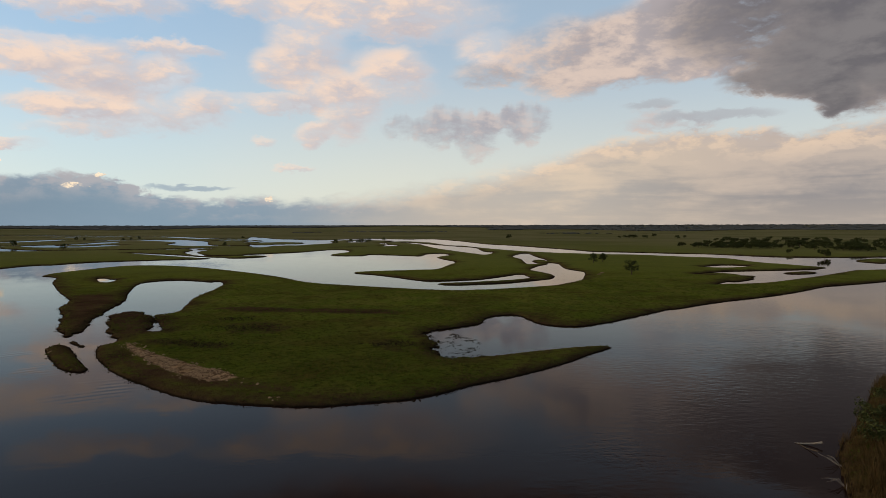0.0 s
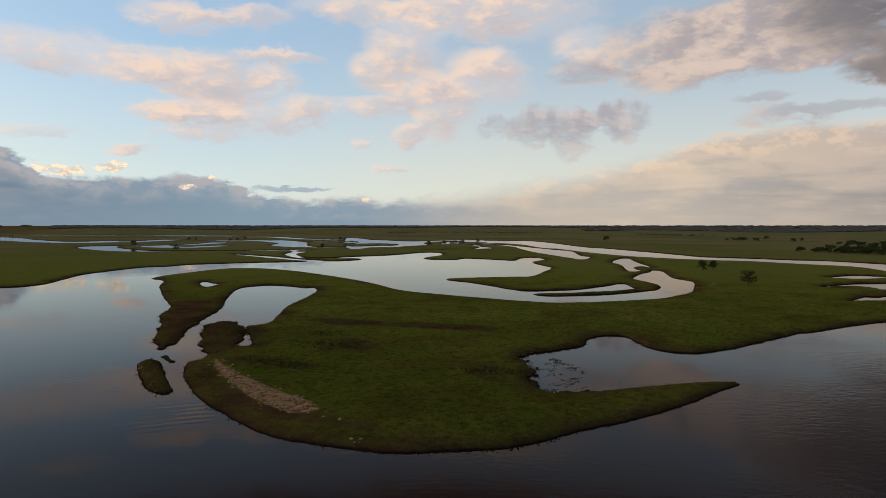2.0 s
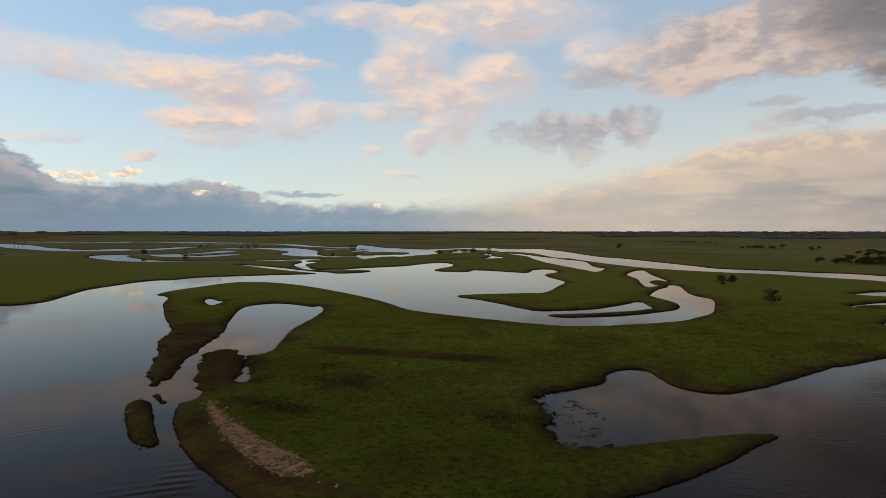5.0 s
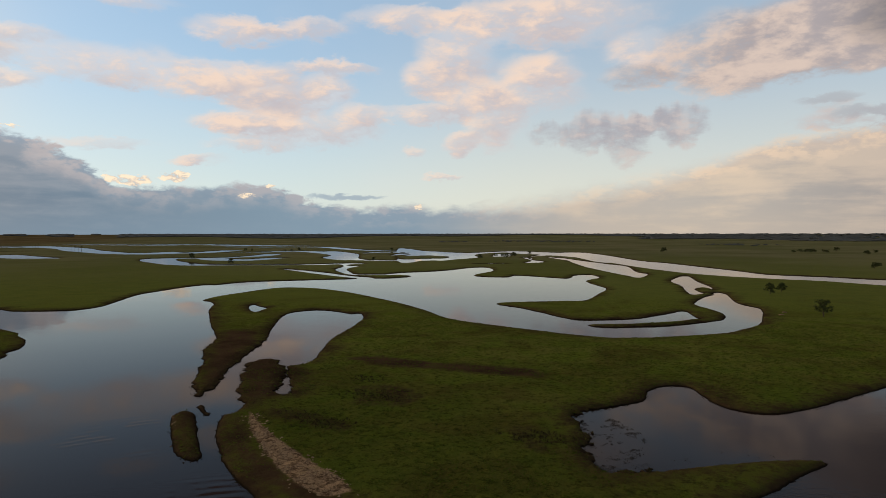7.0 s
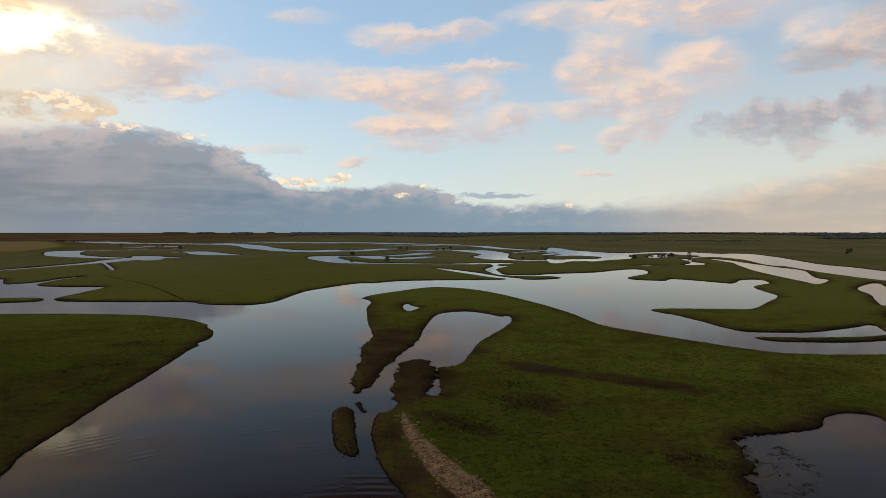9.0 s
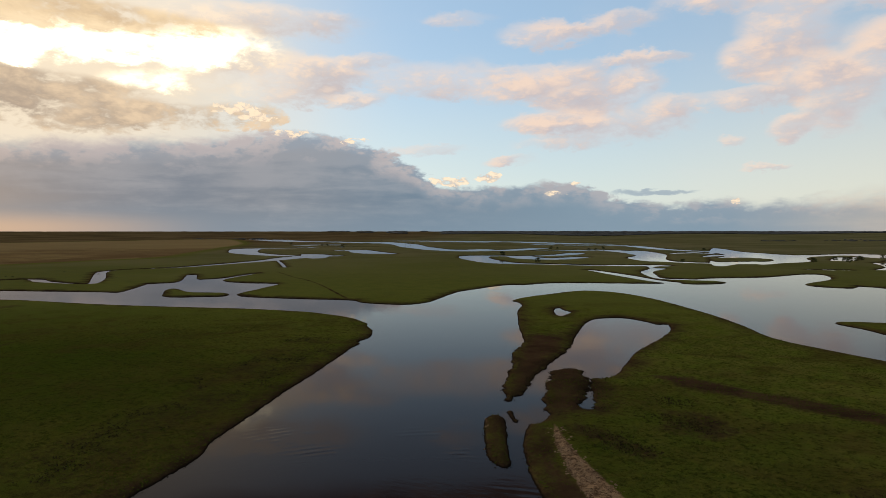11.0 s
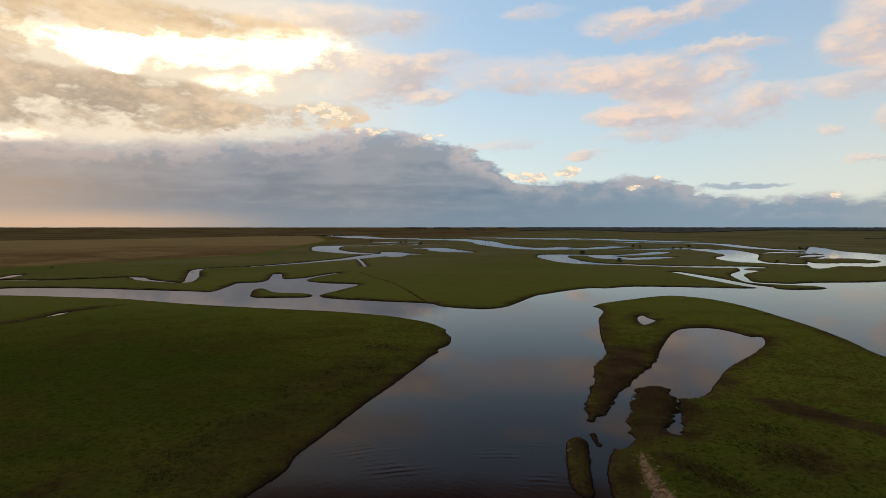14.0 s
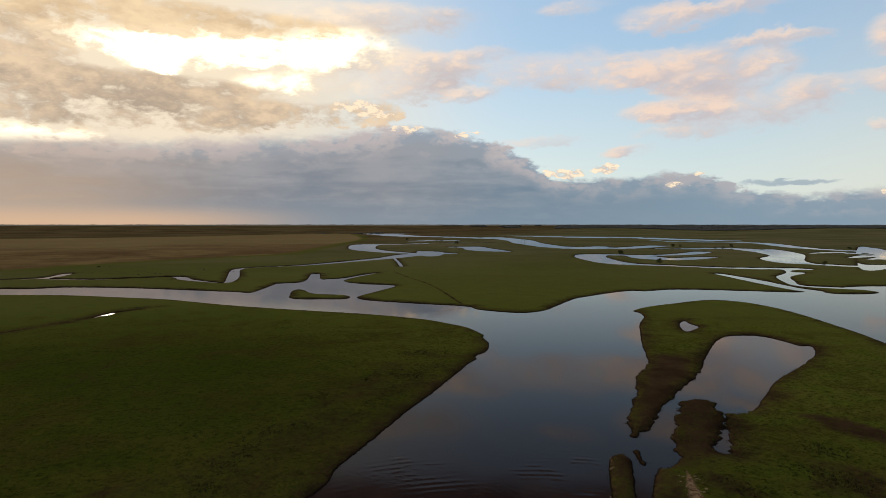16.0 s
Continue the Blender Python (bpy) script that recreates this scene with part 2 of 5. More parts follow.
    cloud, cover = lay(n.ramp(dark, 0.14, 0.72, 0.0, 0.97), dark_col)
    # heavy grey ceiling overhead, mostly unseen, added to darken near water and ground
    top = n.math("ADD", n.ramp(el, 18.0, 28.0, -0.02, 1.1), n.math("MULTIPLY", grain, 0.8))
    cloud, cover = lay(n.ramp(top, 0.45, 1.0, 0.0, 0.96), n.mix(n.ramp(el, 22.0, 34.0), n.mix(lit, (0.11, 0.080, 0.086), (0.40, 0.265, 0.225)), (0.055, 0.045, 0.047)))
    # low banks along the horizon
    crag = n.fma(fine, 2.2, n.fma(wisp, 1.1, n.math("MULTIPLY", grain, 1.6)))
    crest, soft = n.profile(n.fma(fine, 2.6, n.fma(wisp, 1.6, az)), -180.0, 180.0, CREST)
    depth = n.math("ADD", n.math("SUBTRACT", n.math("MULTIPLY", crest, 12.0), el), crag)
    bank = n.ramp(n.math("DIVIDE", depth, n.math("MULTIPLY", soft, 4.0)), -0.35, 1.0)
    side = n.ramp(az, 20.0, -4.0)
    tone = n.math("ADD", n.fma(fine, 0.5, n.math("MULTIPLY", streak, 1.5)), n.math("ADD", n.math("MULTIPLY", grain, 1.1), n.ramp(el, 0.5, 9.0, -0.25, 0.5)))
    west = n.mix(n.ramp(tone, -0.32, 0.45), (0.150, 0.215, 0.290), (0.265, 0.305, 0.360))
    west = n.mix(n.ramp(az, 50.0, 24.0, 0.0, 0.8), west, (0.215, 0.315, 0.405))
    west = n.mix(n.ramp(az, 44.0, 62.0, 0.0, 0.75), west, n.mix(n.ramp(tone, -0.32, 0.45), (0.205, 0.220, 0.255), (0.330, 0.325, 0.345)))
    thick = n.ramp(az, -6.0, -34.0)
    east = n.mix(n.ramp(tone, -0.36, 0.36), n.mix(thick, (0.50, 0.45, 0.40), (0.285, 0.265, 0.27)), n.mix(thick, (0.72, 0.58, 0.44), (0.52, 0.43, 0.37)))
    bank_col = n.mix(side, west, east)
    # the crest catches the last light
    bank_top = n.mix(n.ramp(lit, 0.25, 0.8), n.mix(side, (0.30, 0.355, 0.425), (0.52, 0.45, 0.43)), n.mix(side, (0.56, 0.50, 0.49), (0.93, 0.68, 0.47)))
    rim = n.math("MULTIPLY", n.ramp(n.fma(lit, -0.9, n.fma(streak, 2.0, depth)), -0.3, 2.2, 1.0, 0.0), n.ramp(az, 40.0, 52.0, 0.55, 1.0))
    bank_col = n.mix(rim, bank_col, bank_top)
    lump = n.math("MULTIPLY", n.ramp(n.math("ADD", lit, n.math("MULTIPLY", fine, 1.0)), 0.55, 0.95), n.math("MULTIPLY", n.ramp(el, 2.0, 6.5), n.ramp(depth, 4.5, 0.8, 0.0, 0.55)))
    bank_col = n.mix(lump, bank_col, n.mix(side, (0.50, 0.44, 0.44), (0.80, 0.61, 0.46)))
    bank_col = n.mix(n.math("MULTIPLY", n.ramp(az, 66.0, 94.0), n.ramp(n.math("ADD", el, n.math("MULTIPLY", streak, 6.0)), -1.0, 9.0, 0.85, 0.25)), bank_col, (0.62, 0.42, 0.26))
    cloud, cover = lay(n.math("MULTIPLY", bank, 0.96), bank_col)
    # a thin flat scrap before the clear strip
    scrap = n.ramp(field([(23.5, 3.6, 3.6, 0.28, 0, 0.85), (-24.5, 9.9, 5, 0.5, 0, 0.9), (-19.5, 11.2, 2.4, 0.4, 0, 0.8)], near_place), 0.15, 0.9, 0.0, 0.75)
    cloud, cover = lay(scrap, n.mix(side, (0.28, 0.36, 0.45), (0.42, 0.43, 0.46)))
    # sunlit towers over the bank
    curl = n.noise(n.vector("MULTIPLY", way, (1, 1, 1.6)), 75.0, 4.0, 0.6, 0.6).outputs[0]
    tuft = n.math("MULTIPLY", field(TUFTS, near_place), n.ramp(curl, 0.3, 0.7, 0.35, 1.5))
    cloud, cover = lay(n.ramp(tuft, 0.30, 0.62, 0.0, 0.9), n.mix(n.ramp(curl, 0.35, 0.6), (0.55, 0.46, 0.43), (1.1, 0.88, 0.62)))
    # low haze, and the land beyond the last woods
    cloud, cover = lay(n.math("MULTIPLY", n.ramp(el, 3.2, 0.0), 0.35), n.mix(side, (0.25, 0.335, 0.41), (0.60, 0.49, 0.38)))
    cloud, cover = lay(n.math("MULTIPLY", n.math("MULTIPLY", n.ramp(el, 2.0, 0.2), n.ramp(az, 62.0, 84.0)), 0.7), (0.78, 0.50, 0.30))
    cloud, cover = lay(n.ramp(n.fma(wisp, 0.12, el), -0.12, -0.06, 1.0, 0.0), n.mix(n.ramp(az, 30.0, 60.0), (0.075, 0.080, 0.075), (0.105, 0.098, 0.084)))
    cloud_light = n.add("ShaderNodeBackground", {0: cloud, 1: 1.0}).outputs[0]
    n.add("ShaderNodeOutputWorld", {0: n.add("ShaderNodeMixShader", {0: cover, 1: sky_light, 2: cloud_light}).outputs[0]})


sky_world()

sun = new("sun", bpy.data.lights.new("sun", "SUN"))
sun.data.energy, sun.data.angle, sun.data.color = 1.45, radians(14), (1.0, 0.80, 0.56)
sun.matrix_world = look((0, 0, 300), (math.sin(radians(SUN_AZ)) * 300, -math.cos(radians(SUN_AZ)) * 300, 300 - 300 * math.tan(radians(SUN_EL))))


# ---------------------------------------------------------------- materials
def material(name, build):
    m = bpy.data.materials.new(name)
    m.use_nodes = True
    n = Nodes(m.node_tree)
    shader = build(n)
    n.add("ShaderNodeOutputMaterial", {0: shader})
    return m


def world_place(n):
    return n.add("ShaderNodeNewGeometry").outputs["Position"]


def meadow(n):
    at = world_place(n)
    cover = n.add("ShaderNodeAttribute")
    cover.attribute_name = "cover"
    mud, sand, dry = n.add("ShaderNodeSeparateColor", {0: cover.outputs["Color"]}).outputs[:3]
    outer = cover.outputs["Alpha"]
    wide = n.noise(at, 0.012, 5, 0.6).outputs[0]
    mid = n.noise(at, 0.09, 6, 0.65).outputs[0]
    small = n.noise(at, 0.9, 6, 0.7).outputs[0]
    tiny = n.noise(at, 5.0, 4, 0.7).outputs[0]
    green = n.mix(n.ramp(wide, 0.35, 0.65), (0.062, 0.100, 0.012), (0.112, 0.112, 0.022))
    green = n.mix(n.ramp(mid, 0.40, 0.66), green, (0.070, 0.100, 0.012))
    # eastern grass painted lighter, as it looks away from the low sun
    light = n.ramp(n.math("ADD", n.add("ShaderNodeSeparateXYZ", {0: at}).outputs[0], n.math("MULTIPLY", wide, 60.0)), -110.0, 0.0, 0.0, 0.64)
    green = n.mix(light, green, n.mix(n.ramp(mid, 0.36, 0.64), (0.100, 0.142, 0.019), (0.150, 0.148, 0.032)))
    # the brighter sheen of grass seen at a low angle, painted in farther off
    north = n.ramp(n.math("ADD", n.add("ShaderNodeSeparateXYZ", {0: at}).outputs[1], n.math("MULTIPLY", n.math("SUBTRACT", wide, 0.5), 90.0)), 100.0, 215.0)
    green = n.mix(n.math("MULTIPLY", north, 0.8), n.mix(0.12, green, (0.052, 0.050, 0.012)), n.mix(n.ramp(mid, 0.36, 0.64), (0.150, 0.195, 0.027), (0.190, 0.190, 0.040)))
    green = n.mix(n.math("MULTIPLY", n.ramp(n.noise(at, 0.04, 6, 0.7, 0.8).outputs[0], 0.44, 0.68), 0.75), green, (0.080, 0.060, 0.019))
    green = n.mix(n.math("MULTIPLY", n.ramp(small, 0.47, 0.66), 0.85), green, (0.026, 0.034, 0.006))
    green = n.mix(n.math("MULTIPLY", n.ramp(tiny, 0.48, 0.72), 0.6), green, (0.17, 0.18, 0.028))
    # olive banks, and the paling of hazy distance painted into the grass
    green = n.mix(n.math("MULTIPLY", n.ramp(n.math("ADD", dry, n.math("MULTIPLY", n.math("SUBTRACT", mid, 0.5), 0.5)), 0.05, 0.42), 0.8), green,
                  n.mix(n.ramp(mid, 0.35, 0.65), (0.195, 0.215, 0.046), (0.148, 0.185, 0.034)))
    # the far plain, browner towards the south-west, with distance haze painted into the colour
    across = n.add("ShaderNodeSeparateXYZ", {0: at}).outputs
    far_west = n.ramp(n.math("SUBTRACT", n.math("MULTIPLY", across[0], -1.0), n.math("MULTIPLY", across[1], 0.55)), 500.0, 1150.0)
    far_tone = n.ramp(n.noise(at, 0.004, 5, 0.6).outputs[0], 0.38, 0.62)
    hazy_plain_col = n.mix(far_west, n.mix(far_tone, (0.165, 0.168, 0.074), (0.245, 0.225, 0.118)), n.mix(far_tone, (0.130, 0.092, 0.050), (0.215, 0.155, 0.080)))
    green = n.mix(n.math("MULTIPLY", outer, n.ramp(mid, 0.25, 0.6, 0.65, 1.0)), green, hazy_plain_col)
    brown = n.mix(n.ramp(mid, 0.35, 0.7), (0.098, 0.060, 0.033), (0.054, 0.035, 0.021))
    heath = n.mix(n.ramp(n.noise(at, 0.005, 6, 0.65).outputs[0], 0.42, 0.62), (0.22, 0.145, 0.070), (0.34, 0.25, 0.11))
    heath = n.mix(n.math("MULTIPLY", n.ramp(n.noise(at, 0.022, 6, 0.75).outputs[0], 0.46, 0.70), 0.45), heath, (0.075, 0.055, 0.028))
    # the sunlit strip across the far heath, painted as a paler tan
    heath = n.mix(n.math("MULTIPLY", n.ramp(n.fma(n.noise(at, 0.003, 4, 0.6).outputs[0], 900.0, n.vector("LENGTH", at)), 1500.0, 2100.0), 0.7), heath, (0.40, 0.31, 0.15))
    pale = n.mix(n.ramp(n.fma(n.math("SUBTRACT", tiny, 0.5), 0.7, small), 0.38, 0.62), (0.50, 0.34, 0.20), (0.11, 0.068, 0.040))
    # ragged edges between the kinds of ground
    rag = n.math("MULTIPLY", n.math("SUBTRACT", mid, 0.5), 0.9)
    rag2 = n.math("MULTIPLY", n.math("SUBTRACT", small, 0.5), 1.0)
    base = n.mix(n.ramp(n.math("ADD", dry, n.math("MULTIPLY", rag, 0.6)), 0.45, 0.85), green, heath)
    base = n.mix(n.ramp(n.math("ADD", mud, n.math("ADD", rag, n.math("MULTIPLY", rag2, 0.5))), 0.3, 0.85), base, brown)
    base = n.mix(n.ramp(n.math("ADD", sand, n.math("ADD", n.math("MULTIPLY", rag, 0.6), rag2)), 0.45, 0.75), base, pale)
    wet = n.ramp(n.math("ADD", n.add("ShaderNodeSeparateXYZ", {0: at}).outputs[2], n.math("MULTIPLY", rag2, 0.15)), 0.05, 0.26, 1.0, 0.0)
    base = n.mix(wet, base, (0.020, 0.015, 0.010))
    bump = n.add("ShaderNodeBump", {"Strength": 1.0, "Distance": 0.55, "Height": n.fma(n.noise(at, 0.33, 3, 0.6).outputs[0], 1.3, n.fma(small, 0.9, n.math("MULTIPLY", tiny, 0.3)))}).outputs[0]
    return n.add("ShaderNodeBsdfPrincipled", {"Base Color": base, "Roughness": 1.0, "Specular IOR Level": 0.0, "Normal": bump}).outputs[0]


# where the breeze ruffles the water: x, y, reach
GUSTS = [(-95, 87, 12), (-81, 110, 9), (-68, 104, 7), (-50, 92, 9), (-41, 87, 6)]
RING_CENTRE = (-33.5, 61.0, 0.0)
CHOP = [(48, 118, 22), (70, 140, 30), (30.1, 73.7, 16), (43.6, 87.9, 24), (57.5, 92.1, 26), (18.4, 66.5, 12), (78.6, 116.8, 40), (32.8, 103.3, 22)]


def river(n):
    at = world_place(n)
    def ripples(turn, scale, distortion):
        wave = n.add("ShaderNodeTexWave", {"Vector": n.add("ShaderNodeMapping", {0: at, 2: (0, 0, radians(turn))}).outputs[0], "Scale": scale, "Distortion": distortion,
                                           "Detail": 2.0, "Detail Scale": 0.35, "Detail Roughness": 0.6})
        wave.bands_direction = "Y"
        return wave.outputs[1]

    ring = n.add("ShaderNodeTexWave", {"Vector": n.vector("SUBTRACT", at, RING_CENTRE), "Scale": 0.15, "Distortion": 2.2, "Detail": 2.0, "Detail Scale": 0.25, "Detail Roughness": 0.55})
    ring.wave_type, ring.rings_direction = "RINGS", "Z"
    patch = n.noise(at, 0.045, 3, 0.6, 0.5).outputs[0]
    patch_b = n.noise(n.vector("ADD", at, (310.0, 170.0, 0.0)), 0.03, 3, 0.6, 0.5).outputs[0]
    chop = n.noise(n.add("ShaderNodeMapping", {0: at, 2: (0, 0, radians(-24)), 3: (0.55, 1.0, 1.0)}).outputs[0], 0.95, 3, 0.55).outputs[0]
    gust = None
    for x, y, r in GUSTS:
        g = n.ramp(n.math("ADD", n.vector("DISTANCE", at, (x, y, 0.0)), n.math("MULTIPLY", n.math("SUBTRACT", patch, 0.5), r * 3.0)), r * 0.2, r, 1.0, 0.0)
        gust = g if gust is None else n.math("MAXIMUM", gust, g)
    gust = n.math("MULTIPLY", gust, n.ramp(n.noise(at, 0.11, 3, 0.6).outputs[0], 0.38, 0.58))
    high = n.math("MULTIPLY", ring.outputs[1], n.math("MAXIMUM", n.math("MULTIPLY", gust, 1.6), n.ramp(patch, 0.56, 0.76, 0.0, 0.18)))
    high = n.fma(ripples(-30, 0.26, 6.0), n.ramp(patch_b, 0.56, 0.74, 0.0, 0.06), high)
    choppy = None
    for x, y, r in CHOP:
        g = n.ramp(n.math("ADD", n.vector("DISTANCE", at, (x, y, 0.0)), n.math("MULTIPLY", n.math("SUBTRACT", patch_b, 0.5), r * 2.0)), r * 0.2, r, 1.0, 0.0)
        choppy = g if choppy is None else n.math("MAXIMUM", choppy, g)
    high = n.fma(chop, n.math("ADD", n.ramp(patch_b, 0.38, 0.62, 0.08, 0.9), n.math("MULTIPLY", choppy, 3.2)), high)
    bump = n.add("ShaderNodeBump", {"Strength": 0.6, "Distance": 0.018, "Height": high}).outputs[0]
    return n.add("ShaderNodeBsdfPrincipled", {"Base Color": (0.0255, 0.0125, 0.0100, 1), "Roughness": n.math("MAXIMUM", n.math("MULTIPLY", gust, 0.05), n.math("MULTIPLY", choppy, 0.07)), "IOR": 1.101, "Specular Tint": (1.0, 0.76, 0.70, 1), "Normal": bump}).outputs[0]


def plain(color, second, scale=3.0, rough=0.8, bump=0.3):
    def build(n):
        at = world_place(n)
        f = n.noise(at, scale, 5, 0.65).outputs[0]
        rnd = n.add("ShaderNodeNewGeometry").outputs["Random Per Island"]
        g = n.math("ADD", n.math("MULTIPLY", n.ramp(f, 0.3, 0.7), 0.6), n.math("MULTIPLY", rnd, 0.4))
        b = n.add("ShaderNodeBump", {"Strength": bump, "Distance": 0.05, "Height": f}).outputs[0]
        return n.add("ShaderNodeBsdfPrincipled", {"Base Color": n.mix(g, color, second), "Roughness": rough, "Specular IOR Level": 0.04, "Normal": b}).outputs[0]
    return build


def blade(color, second, scale):
    """Thin leaves that let some light through."""
    def build(n):
        f = n.noise(world_place(n), scale, 5, 0.65).outputs[0]
        rnd = n.add("ShaderNodeNewGeometry").outputs["Random Per Island"]
        tint = n.mix(n.math("ADD", n.math("MULTIPLY", n.ramp(f, 0.3, 0.7), 0.6), n.math("MULTIPLY", rnd, 0.4)), color, second)
        back = n.add("ShaderNodeBsdfTranslucent", {0: tint}).outputs[0]
        front = n.add("ShaderNodeBsdfPrincipled", {"Base Color": tint, "Roughness": 0.85, "Specular IOR Level": 0.04}).outputs[0]
        return n.add("ShaderNodeMixShader", {0: 0.45, 1: front, 2: back}).outputs[0]
    return build


MEADOW = material("grazed_meadow", meadow)
RIVER = material("still_brown_water", river)
LEAF = material("dull_green_leaf", plain((0.050, 0.064, 0.022), (0.095, 0.105, 0.038), 2.0, 0.7))
BARK = material("grey_brown_bark", plain((0.07, 0.055, 0.04), (0.13, 0.10, 0.075), 6.0, 0.9))
REED = material("reed_blade", blade((0.052, 0.042, 0.017), (0.165, 0.105, 0.046), 0.8))
TURF = material("grass_tuft_blade", blade((0.050, 0.078, 0.008), (0.10, 0.125, 0.020), 0.3))
MUDGRASS = material("dark_sedge_blade", plain((0.030, 0.024, 0.012), (0.062, 0.046, 0.022), 0.6, 0.9))
CLOD = material("pale_dry_clod", plain((0.50, 0.35, 0.205), (0.19, 0.12, 0.07), 3.0, 0.95))
DEADWOOD = material("bleached_driftwood", plain((0.42, 0.38, 0.33), (0.22, 0.19, 0.16), 5.0, 0.85))
# forest green greyed and lightened: the haze of distance is in the colour
HAZY_WOODS = material("far_woods", plain((0.105, 0.112, 0.108), (0.118, 0.124, 0.118), 0.01, 0.95, 0.0))

# ---------------------------------------------------------------- plan of land and water
# Control points of the shores in metres, joined by smooth curves.
WEST_CHANNEL_FAR_SHORE = [(-947.3, -168.2), (-681.6, -51.7), (-545.9, 63.2), (-528.7, 99.6), (-500.2, 129.4), (-463.5, 155.8), (-420.7, 182.5), (-410.0, 190.6), (-447.6,
    222.3), (-457.7, 231.0), (-458.1, 252.4), (-501.7, 280.9), (-522.9, 294.2), (-518.6, 300.0), (-471.0, 275.0), (-467.9, 281.5), (-468.5, 296.4), (-488.1, 329.1),
    (-496.7, 350.4), (-449.9, 285.5), (-417.3, 279.0), (-397.4, 289.3), (-382.0, 287.3), (-360.0, 256.0), (-335.5, 226.1), (-297.9, 237.5)]
WEST_CHANNEL_NEAR_SHORE = [(-267.9, 252.9), (-251.1, 249.4), (-229.6, 257.6), (-226.5, 271.7), (-233.2, 289.7), (-244.3, 314.5), (-252.5, 341.4), (-251.1, 399.5),
    (-189.6, 331.4), (-149.0, 236.7), (-116.2, 157.6), (-135.0, 156.7), (-161.9, 164.7), (-169.1, 177.1), (-180.4, 188.3), (-194.5, 198.4), (-210.9, 204.6), (-224.9,
    205.3), (-242.6, 204.2), (-273.8, 193.1), (-307.3, 174.7), (-338.0, 158.9), (-367.8, 146.2), (-400.8, 134.4), (-431.8, 114.5), (-467.4, 90.2), (-494.4, 58.9),
    (-588.7, -52.0), (-883.2, -206.3)]
MAIN_RIVER = [(-201.7, 237.5), (-194.3, 210.8), (-191.4, 196.1), (-179.6, 187.5), (-169.2, 176.9), (-161.5, 164.9), (-158.2, 158.3), (-140.1, 130.6), (-127.6, 109.9),
    (-117.8, 95.2), (-107.3, 79.1), (-100.6, 71.4), (-87.2, 43.0), (-80.9, 20.4), (-86.1, -12.3), (-100.0, -80.0), (-120.0, -150.0), (-60.0, -160.0), (-30.0, -80.0),
    (-0.0, -10.0), (21.9, 30.3), (35.7, 54.7), (41.7, 65.9), (49.4, 74.3), (72.3, 101.7), (107.6, 125.6), (167.0, 175.0), (286.3, 271.6), (396.3, 359.2), (309.6, 359.3),
    (212.4, 284.8), (144.2, 245.1), (57.1, 208.9), (-55.9, 198.3), (-113.6, 241.7), (-156.4, 288.6), (-196.0, 287.2)]
PENINSULA_WEST = [(-196.3, 308.4), (-186.6, 299.5), (-175.5, 284.6), (-166.4, 268.8), (-155.0, 251.9), (-141.1, 231.7), (-128.7, 215.0), (-120.0, 202.5), (-116.1, 194.7),
    (-112.8, 185.6), (-106.2, 174.8), (-102.2, 169.4), (-97.3, 159.7), (-91.0, 148.8), (-85.1, 140.4), (-80.4, 135.7), (-78.1, 135.8), (-78.5, 140.0), (-71.6, 131.7),
    (-67.6, 123.0), (-63.4, 114.8), (-56.1, 105.2), (-50.0, 98.5), (-49.3, 97.9), (-40.6, 90.5), (-33.8, 85.9), (-27.0, 83.9), (-21.0, 83.0), (-15.4, 83.0), (-10.2,
    84.7), (-3.3, 87.0), (4.0, 93.5)]
PENINSULA_EAST = [(12.1, 100.0), (21.9, 109.6), (27.6, 116.9), (33.0, 123.6), (27.3, 123.1), (20.1, 120.2), (12.5, 116.6), (4.1, 112.8), (0.1, 118.1), (1.8, 129.2),
    (-3.5, 141.4), (4.0, 148.8), (9.3, 154.2), (10.8, 162.4), (15.6, 168.8), (20.1, 168.2), (22.2, 158.6), (25.0, 151.9), (30.5, 149.5), (36.5, 151.9), (48.3, 163.0),
    (65.1, 180.6), (65.4, 179.9), (89.5, 199.1), (121.8, 222.0), (170.1, 265.6), (211.3, 301.4), (309.6, 359.3), (370.8, 423.6), (242.0, 434.3), (111.7, 386.2), (70.4,
    315.1), (27.7, 256.8), (-12.5, 269.4), (-68.2, 315.2), (-161.8, 415.9), (-216.8, 405.3), (-205.1, 340.3), (-196.3, 308.4)]
LAKE_NORTH = [(-236.0, 431.9), (-183.1, 469.6), (-175.1, 484.0), (-166.5, 548.8), (-134.7, 592.2), (-119.1, 647.3), (-104.5, 655.8), (-89.1, 599.5), (-95.2, 534.7),
    (-81.3, 517.2), (-63.9, 520.1), (-61.0, 540.8), (-29.5, 519.7), (-17.4, 515.3), (-13.7, 549.1), (-1.9, 562.8), (5.4, 525.2), (-4.4, 486.5), (8.7, 428.7), (36.2,
    328.9), (54.6, 371.4), (69.1, 414.1), (72.9, 400.3), (69.0, 356.1)]
LAKE_SOUTH = [(73.7, 332.8), (67.5, 301.4), (60.1, 276.7), (50.3, 260.9), (42.3, 250.7), (25.3, 239.8), (11.1, 234.0), (-3.6, 235.0), (-45.0, 257.8), (-58.6, 270.1),
    (-72.9, 291.8), (-95.2, 320.2), (-123.5, 350.8), (-147.9, 373.4), (-172.5, 387.2), (-192.8, 383.8), (-197.9, 352.0), (-196.8, 311.1), (-168.0, 249.1), (-213.2,
    269.6), (-249.7, 373.3), (-246.0, 404.7)]
